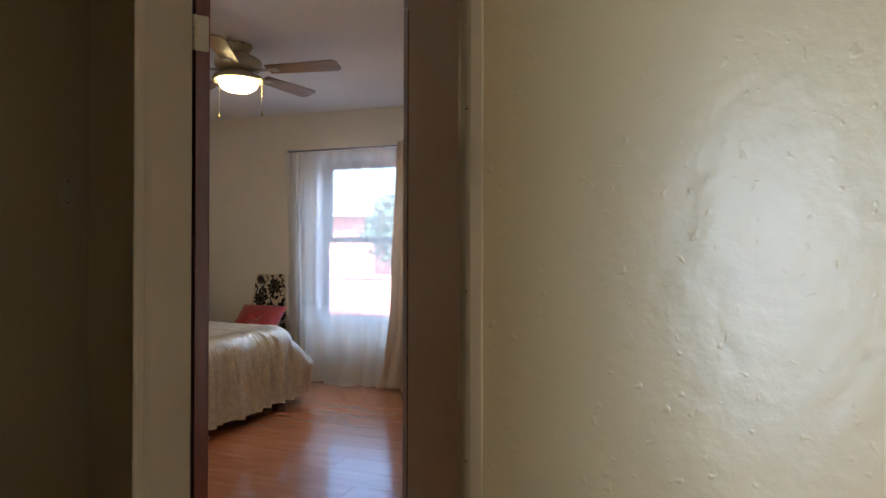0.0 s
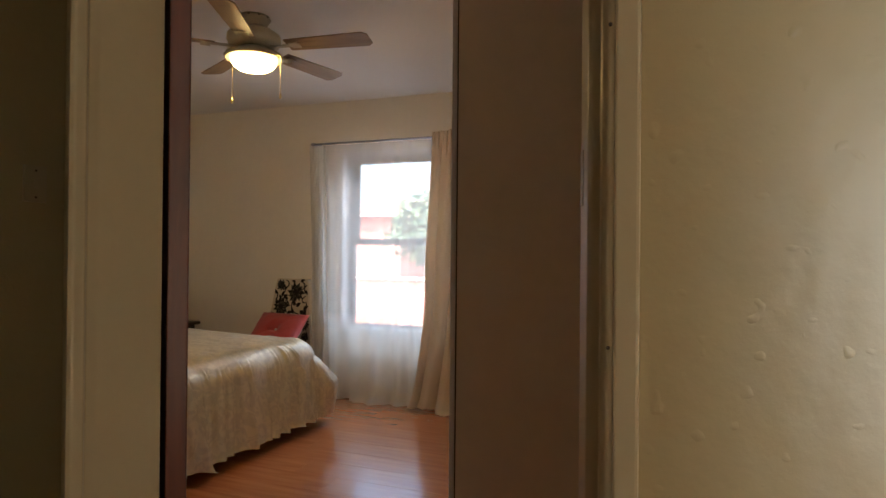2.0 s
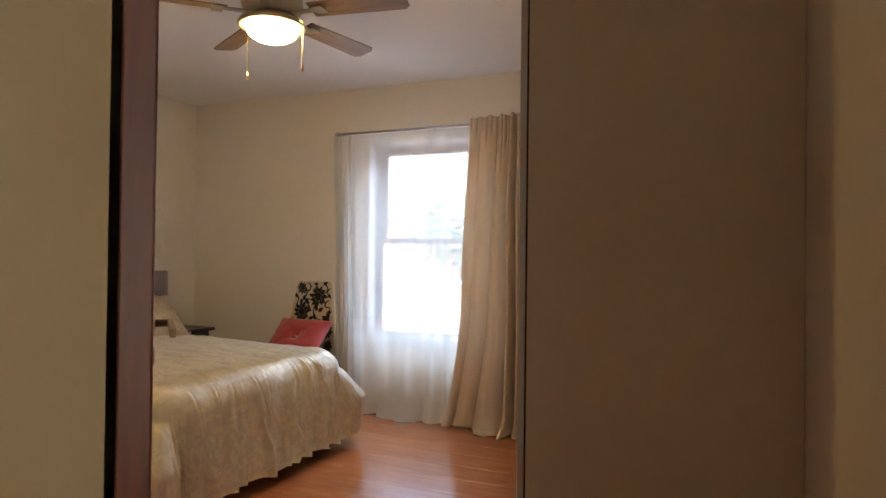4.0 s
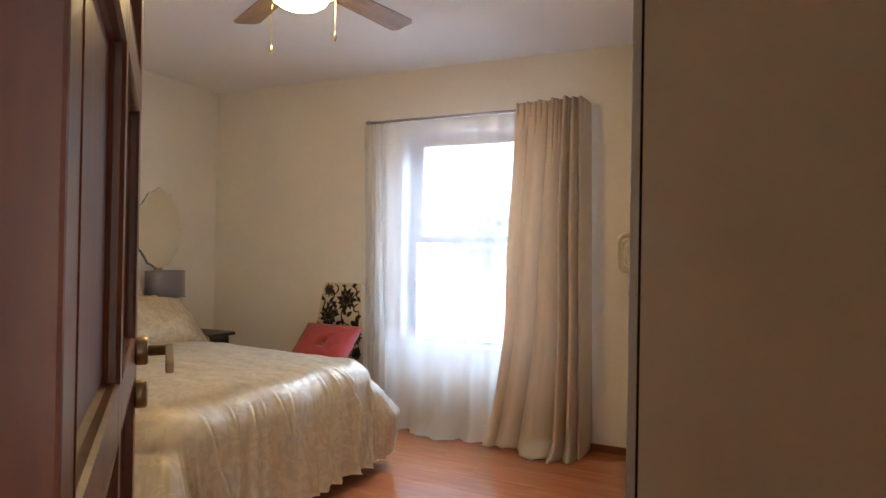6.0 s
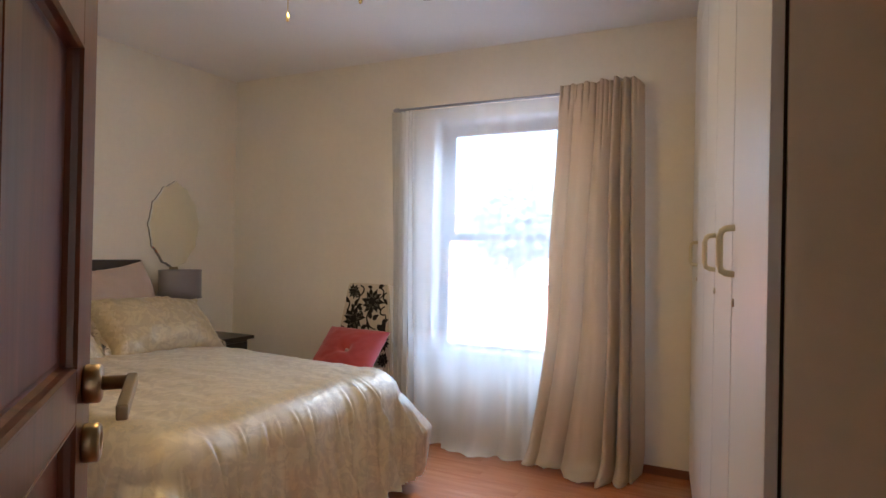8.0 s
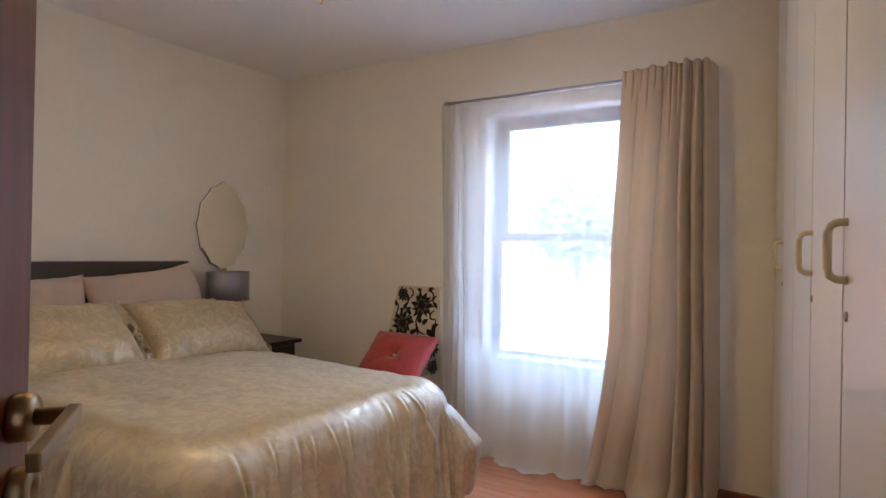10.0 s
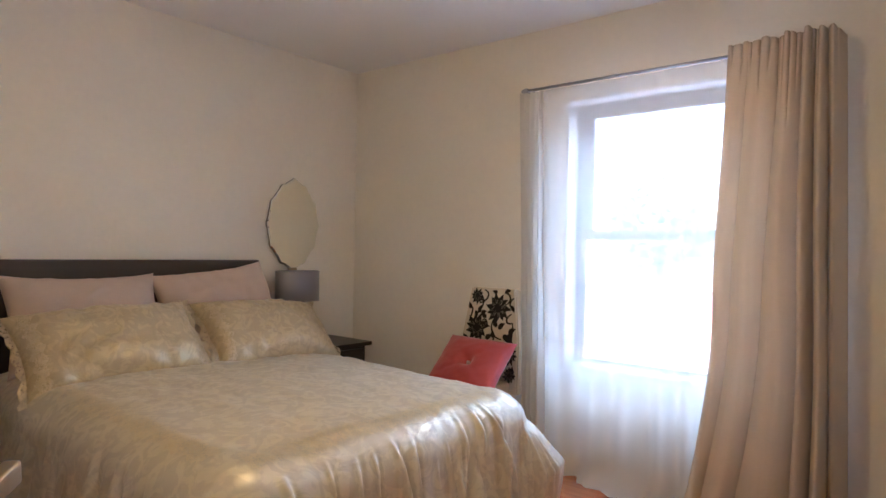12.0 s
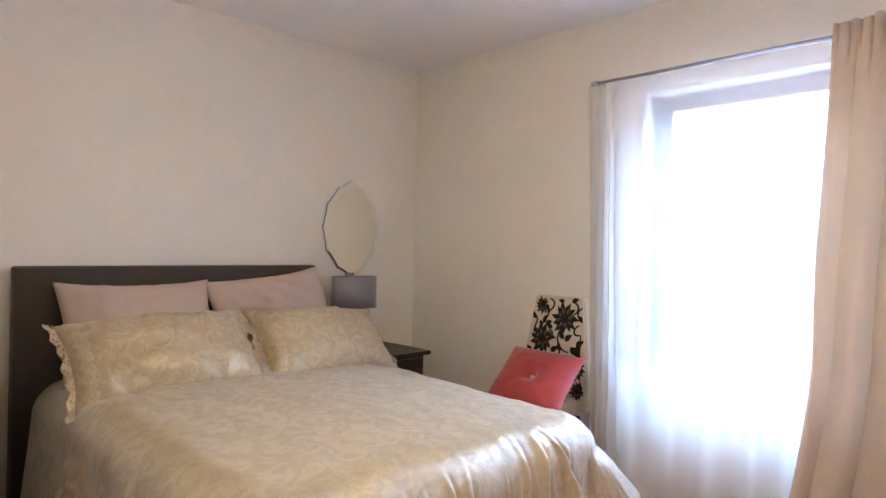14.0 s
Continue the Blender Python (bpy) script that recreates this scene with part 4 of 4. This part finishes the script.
bm = lathe([(0.163, 0.256), (0.166, 0.258), (0.163, 0.438), (0.160, 0.440), (0.159, 0.438), (0.162, 0.258), (0.163, 0.256)], 56, 0.62, 0.925)
part("shade", bm, M_SHADE, lamp, smooth=True)
bm = lathe([(0.1635, 0.436), (0.1665, 0.436), (0.1665, 0.443), (0.1635, 0.443)], 56, 0.62, 0.925)
part("shade_trim", lathe([(0.1665, 0.254), (0.1695, 0.254), (0.1695, 0.260), (0.1665, 0.260)], 56, 0.62, 0.925), M_SHADE, lamp)
part("shade_trim", bm, M_SHADE, lamp)
part("socket", lathe([(0, 0.24), (0.016, 0.242), (0.018, 0.30), (0, 0.305)], 14), M_EDGE, lamp)


# ---- mirror ----
def mirror_outline(n=160, grow=0.0):
    pts = []
    for i in range(n):
        a = 2 * math.pi * i / n
        c, s = math.cos(a), math.sin(a)
        w = 1 + 0.022 * math.cos(12 * a) + 0.010 * math.cos(24 * a)
        pts.append(((0.203 + grow) * w * c * (1 - 0.10 * abs(s) ** 3), (0.283 + grow) * w * s * (1 + 0.05 * abs(s) ** 14)))
    return pts


mir = tagged(empty("wall_mirror", pose(-4.209, 4.022, 1.322, 90, 0, 90)), "frameless oval wall mirror with a scalloped edge", "mirror")
bm = bmesh.new()
o = mirror_outline()
f = bm.faces.new([bm.verts.new((x, y, 0.002)) for x, y in o])
r = bmesh.ops.extrude_face_region(bm, geom=[f])
bmesh.ops.translate(bm, vec=(0, 0, 0.010), verts=[v for v in r["geom"] if isinstance(v, bmesh.types.BMVert)])
part("backing", bm, M_MIRROREDGE, mir)
bm = bmesh.new()
inner = [bm.verts.new((x * 0.955, y * 0.965, 0.0165)) for x, y in o]
outer = [bm.verts.new((x * 0.995, y * 0.995, 0.0135)) for x, y in o]
bm.faces.new(inner)
for i in range(len(o)):
    j = (i + 1) % len(o)
    bm.faces.new((outer[i], outer[j], inner[j], inner[i]))
part("glass", bm, M_MIRROR, mir, "silvered glass with a bevelled rim")
part("bracket", box(-0.03, 0.03, -0.305, -0.285, 0.002, 0.02, 0.003), M_BRONZE, mir)

# ---- chair with damask back ----
chair = tagged(empty("chair", pose(-2.94, 4.30, 0, 0, 0, -2)), "parsons chair in cream fabric with black floral flock", "chair")
bm = bmesh.new()
vs = []
for z, hw in ((0.36, 0.222), (0.66, 0.208), (0.93, 0.166), (0.952, 0.160)):
    yb = 0.165 + (z - 0.36) * 0.10
    vs.append([bm.verts.new(p) for p in ((-hw, yb, z), (hw, yb, z), (hw, yb + 0.06, z), (-hw, yb + 0.06, z))])
for a, b in zip(vs, vs[1:]):
    for k in range(4):
        bm.faces.new((a[k], a[(k + 1) % 4], b[(k + 1) % 4], b[k]))
bm.faces.new(vs[0][::-1])
bm.faces.new(vs[-1])
bmesh.ops.bevel(bm, geom=bm.edges[:], offset=0.008, segments=2, affect="EDGES")
back = part("backrest", bm, M_CREAMFAB, chair, "cream back with black flowers")
part("seat", box(-0.17, 0.17, -0.25, 0.19, 0.34, 0.425, 0.02, 3), M_CREAMFAB, chair)
for x in (-0.165, 0.165):
    for y in (-0.22, 0.16):
        part("leg", box(x - 0.02, x + 0.02, y - 0.02, y + 0.02, 0, 0.3395, 0.003), M_DARKWOOD, chair)


# the flocked pattern lies 1 mm over the back's face; (s, z) are metres on it
def on_back(s, z, lift=0.0012):
    return Vector((s, 0.165 + (z - 0.36) * 0.10 - lift, z))


def petal(bm, s, z, ang, length, width, lift=0.0012, pointed=1.0):
    n = 7
    l, r = [], []
    for i in range(n + 1):
        t = i / n
        w = width * math.sin(math.pi * t ** 0.75) * (1 - 0.25 * pointed * t)
        a = ang + 0.12 * math.sin(t * 3)
        c = (s + length * t * math.cos(a), z + length * t * math.sin(a))
        l.append(bm.verts.new(on_back(c[0] - w * math.sin(a), c[1] + w * math.cos(a), lift)))
        r.append(bm.verts.new(on_back(c[0] + w * math.sin(a), c[1] - w * math.cos(a), lift)))
    for i in range(n):
        bm.faces.new((l[i], l[i + 1], r[i + 1], r[i]))


def stem(bm, pts, w):
    l, r = [], []
    n = 24
    P = [Vector((a, b, 0)) for a, b in pts]

    def curve(t):
        q = P
        while len(q) > 1:
            q = [a.lerp(b, t) for a, b in zip(q, q[1:])]
        return q[0]
    for i in range(n + 1):
        t = i / n
        c, d = curve(t), (curve(min(1, t + 0.01)) - curve(max(0, t - 0.01))).normalized()
        h = w * (0.6 + 0.4 * math.sin(math.pi * t))
        l.append(bm.verts.new(on_back(c.x - d.y * h, c.y + d.x * h)))
        r.append(bm.verts.new(on_back(c.x + d.y * h, c.y - d.x * h)))
    for i in range(n):
        bm.faces.new((l[i], l[i + 1], r[i + 1], r[i]))


def flower(s, z, size, seed):
    rnd = random.Random(seed)
    bm = bmesh.new()
    for k in range(11):
        petal(bm, s, z, 2 * math.pi * k / 11 + rnd.uniform(-0.12, 0.12), size * rnd.uniform(0.9, 1.12), size * 0.25)
    part("flower", bm, M_FLOCK, back, "black flock flower")
    bm = bmesh.new()
    for k in range(8):
        a = 2 * math.pi * k / 8 + 0.2
        for da in (-0.22, 0.22):
            petal(bm, s + 0.25 * size * math.cos(a + da), z + 0.25 * size * math.sin(a + da), a, size * 0.42, size * 0.012, 0.0022)
    part("veins", bm, M_FLOCKLINE, back, "pale petal veins")


flower(0.048, 0.838, 0.092, 1)
flower(-0.095, 0.715, 0.090, 2)
flower(0.150, 0.575, 0.060, 3)
flower(0.165, 0.465, 0.05, 7)
flower(-0.108, 0.900, 0.052, 4)
flower(0.02, 0.56, 0.06, 6)
leaves = bmesh.new()
for s, z, a, ln in ((-0.09, 0.80, 1.2, 0.045), (-0.075, 0.80, 0.3, 0.04), (-0.03, 0.775, 2.4, 0.045), (0.05, 0.725, 2.0, 0.05), (0.06, 0.72, 0.6, 0.05),
                    (0.10, 0.69, -0.8, 0.06), (0.135, 0.70, 0.5, 0.05), (0.14, 0.86, -1.0, 0.04), (0.09, 0.935, 0.2, 0.04), (0.04, 0.93, 2.9, 0.035),
                    (-0.03, 0.655, 0.4, 0.05), (0.03, 0.66, 1.7, 0.045), (0.14, 0.65, 1.3, 0.055), (0.17, 0.63, 2.2, 0.05), (-0.15, 0.82, 1.9, 0.04), (-0.115, 0.815, -1.3, 0.04),
                    (0.12, 0.50, 2.2, 0.06), (0.18, 0.46, 1.5, 0.05), (-0.16, 0.64, 2.5, 0.04)):
    petal(leaves, s, z, a, ln * 1.2, ln * 0.36)
part("leaves", leaves, M_FLOCK, back, "black flock leaves")
for pts in (((-0.13, 0.90), (-0.06, 0.93), (-0.03, 0.86), (-0.10, 0.80)), ((-0.06, 0.94), (0.0, 0.93), (-0.03, 0.87), (-0.09, 0.86)),
            ((0.03, 0.78), (0.0, 0.74), (0.01, 0.70), (0.03, 0.66), (0.09, 0.66)), ((0.09, 0.93), (0.14, 0.93), (0.15, 0.88), (0.10, 0.86)),
            ((0.16, 0.76), (0.11, 0.74), (0.10, 0.79), (0.15, 0.81)), ((0.16, 0.76), (0.17, 0.72), (0.15, 0.68), (0.17, 0.60)),
            ((-0.155, 0.84), (-0.12, 0.83), (-0.15, 0.78), (-0.16, 0.74)), ((0.16, 0.85), (0.12, 0.84), (0.13, 0.90), (0.16, 0.90)),
            ((-0.02, 0.72), (-0.02, 0.78), (-0.06, 0.76)), ((0.04, 0.68), (0.02, 0.62), (0.03, 0.58))):
    st = bmesh.new()
    stem(st, pts, 0.0060)
    part("scroll", st, M_FLOCK, back, "black flock scrolling stem")

# red cushion on the chair
cu = tagged(empty("cushion", pose(-2.870, 4.228, 0.545, 46, 0, 0) @ pose(0, 0, 0, 0, 0, -1)), "red taffeta cushion with a crystal button, on the chair", "cushion")


def cushion_fn(s):
    def fn(u, v):
        a, b = 2 * u - 1, 2 * v - 1
        bd = max(0.0, (1 - abs(a) ** 3) * (1 - abs(b) ** 3)) ** 0.5
        dim = 0.75 * math.exp(-(a * a + b * b) / 0.035)
        crease = 0.08 * math.exp(-(min(abs(a - b), abs(a + b)) / 0.12) ** 2) * math.exp(-(a * a + b * b) / 0.5)
        z = s * 0.062 * bd * (1 - dim - crease) + 0.004 * fbm(a * 3, b * 3)
        return (a * 0.228 * (1 - 0.05 * (1 - b * b)), b * 0.180 * (1 - 0.05 * (1 - a * a)), z)
    return fn


bm = sheet(40, 40, cushion_fn(1))
lo = sheet(40, 40, cushion_fn(-1))
me = bpy.data.meshes.new("tmp")
lo.to_mesh(me)
lo.free()
bm.from_mesh(me)
bpy.data.meshes.remove(me)
bmesh.ops.remove_doubles(bm, verts=bm.verts, dist=0.0008)
part("cover", bm, M_RED, cu, smooth=True)
part("button", lathe([(0, 0.030), (0.008, 0.028), (0.012, 0.020), (0.011, 0.012), (0, 0.010)], 12), M_CRYSTAL, cu, "faceted crystal button")

# ---- floor planks ----
PW, PL = 0.193, 1.29
plank = finish("plank", box(0.0003, PL - 0.0003, 0.0003, PW - 0.0003, -0.0085, 0.0, 0.0008, 1), M_FLOOR)
rnd = random.Random(5)
y = WY0 - 0.27
while y < WY1 - 0.001:
    x = WX0 - rnd.random() * PL
    while x < WX1:
        a, b = max(x, WX0 - 0.19), min(x + PL, 2.1)
        full = x >= WX0 - 0.19 and y + PW <= WY1 + 0.2
        if full:
            p = part("plank", plank, None, floor, at=pose(x, y, 0))
        else:
            bm = box(a - x + 0.0003, b - x - 0.0003, 0.0003, PW - 0.0003, -0.0085, 0.0, 0.0008, 1)
            p = part("plank", bm, M_FLOOR, floor, at=pose(x, y, 0))
        x += PL
    y += PW
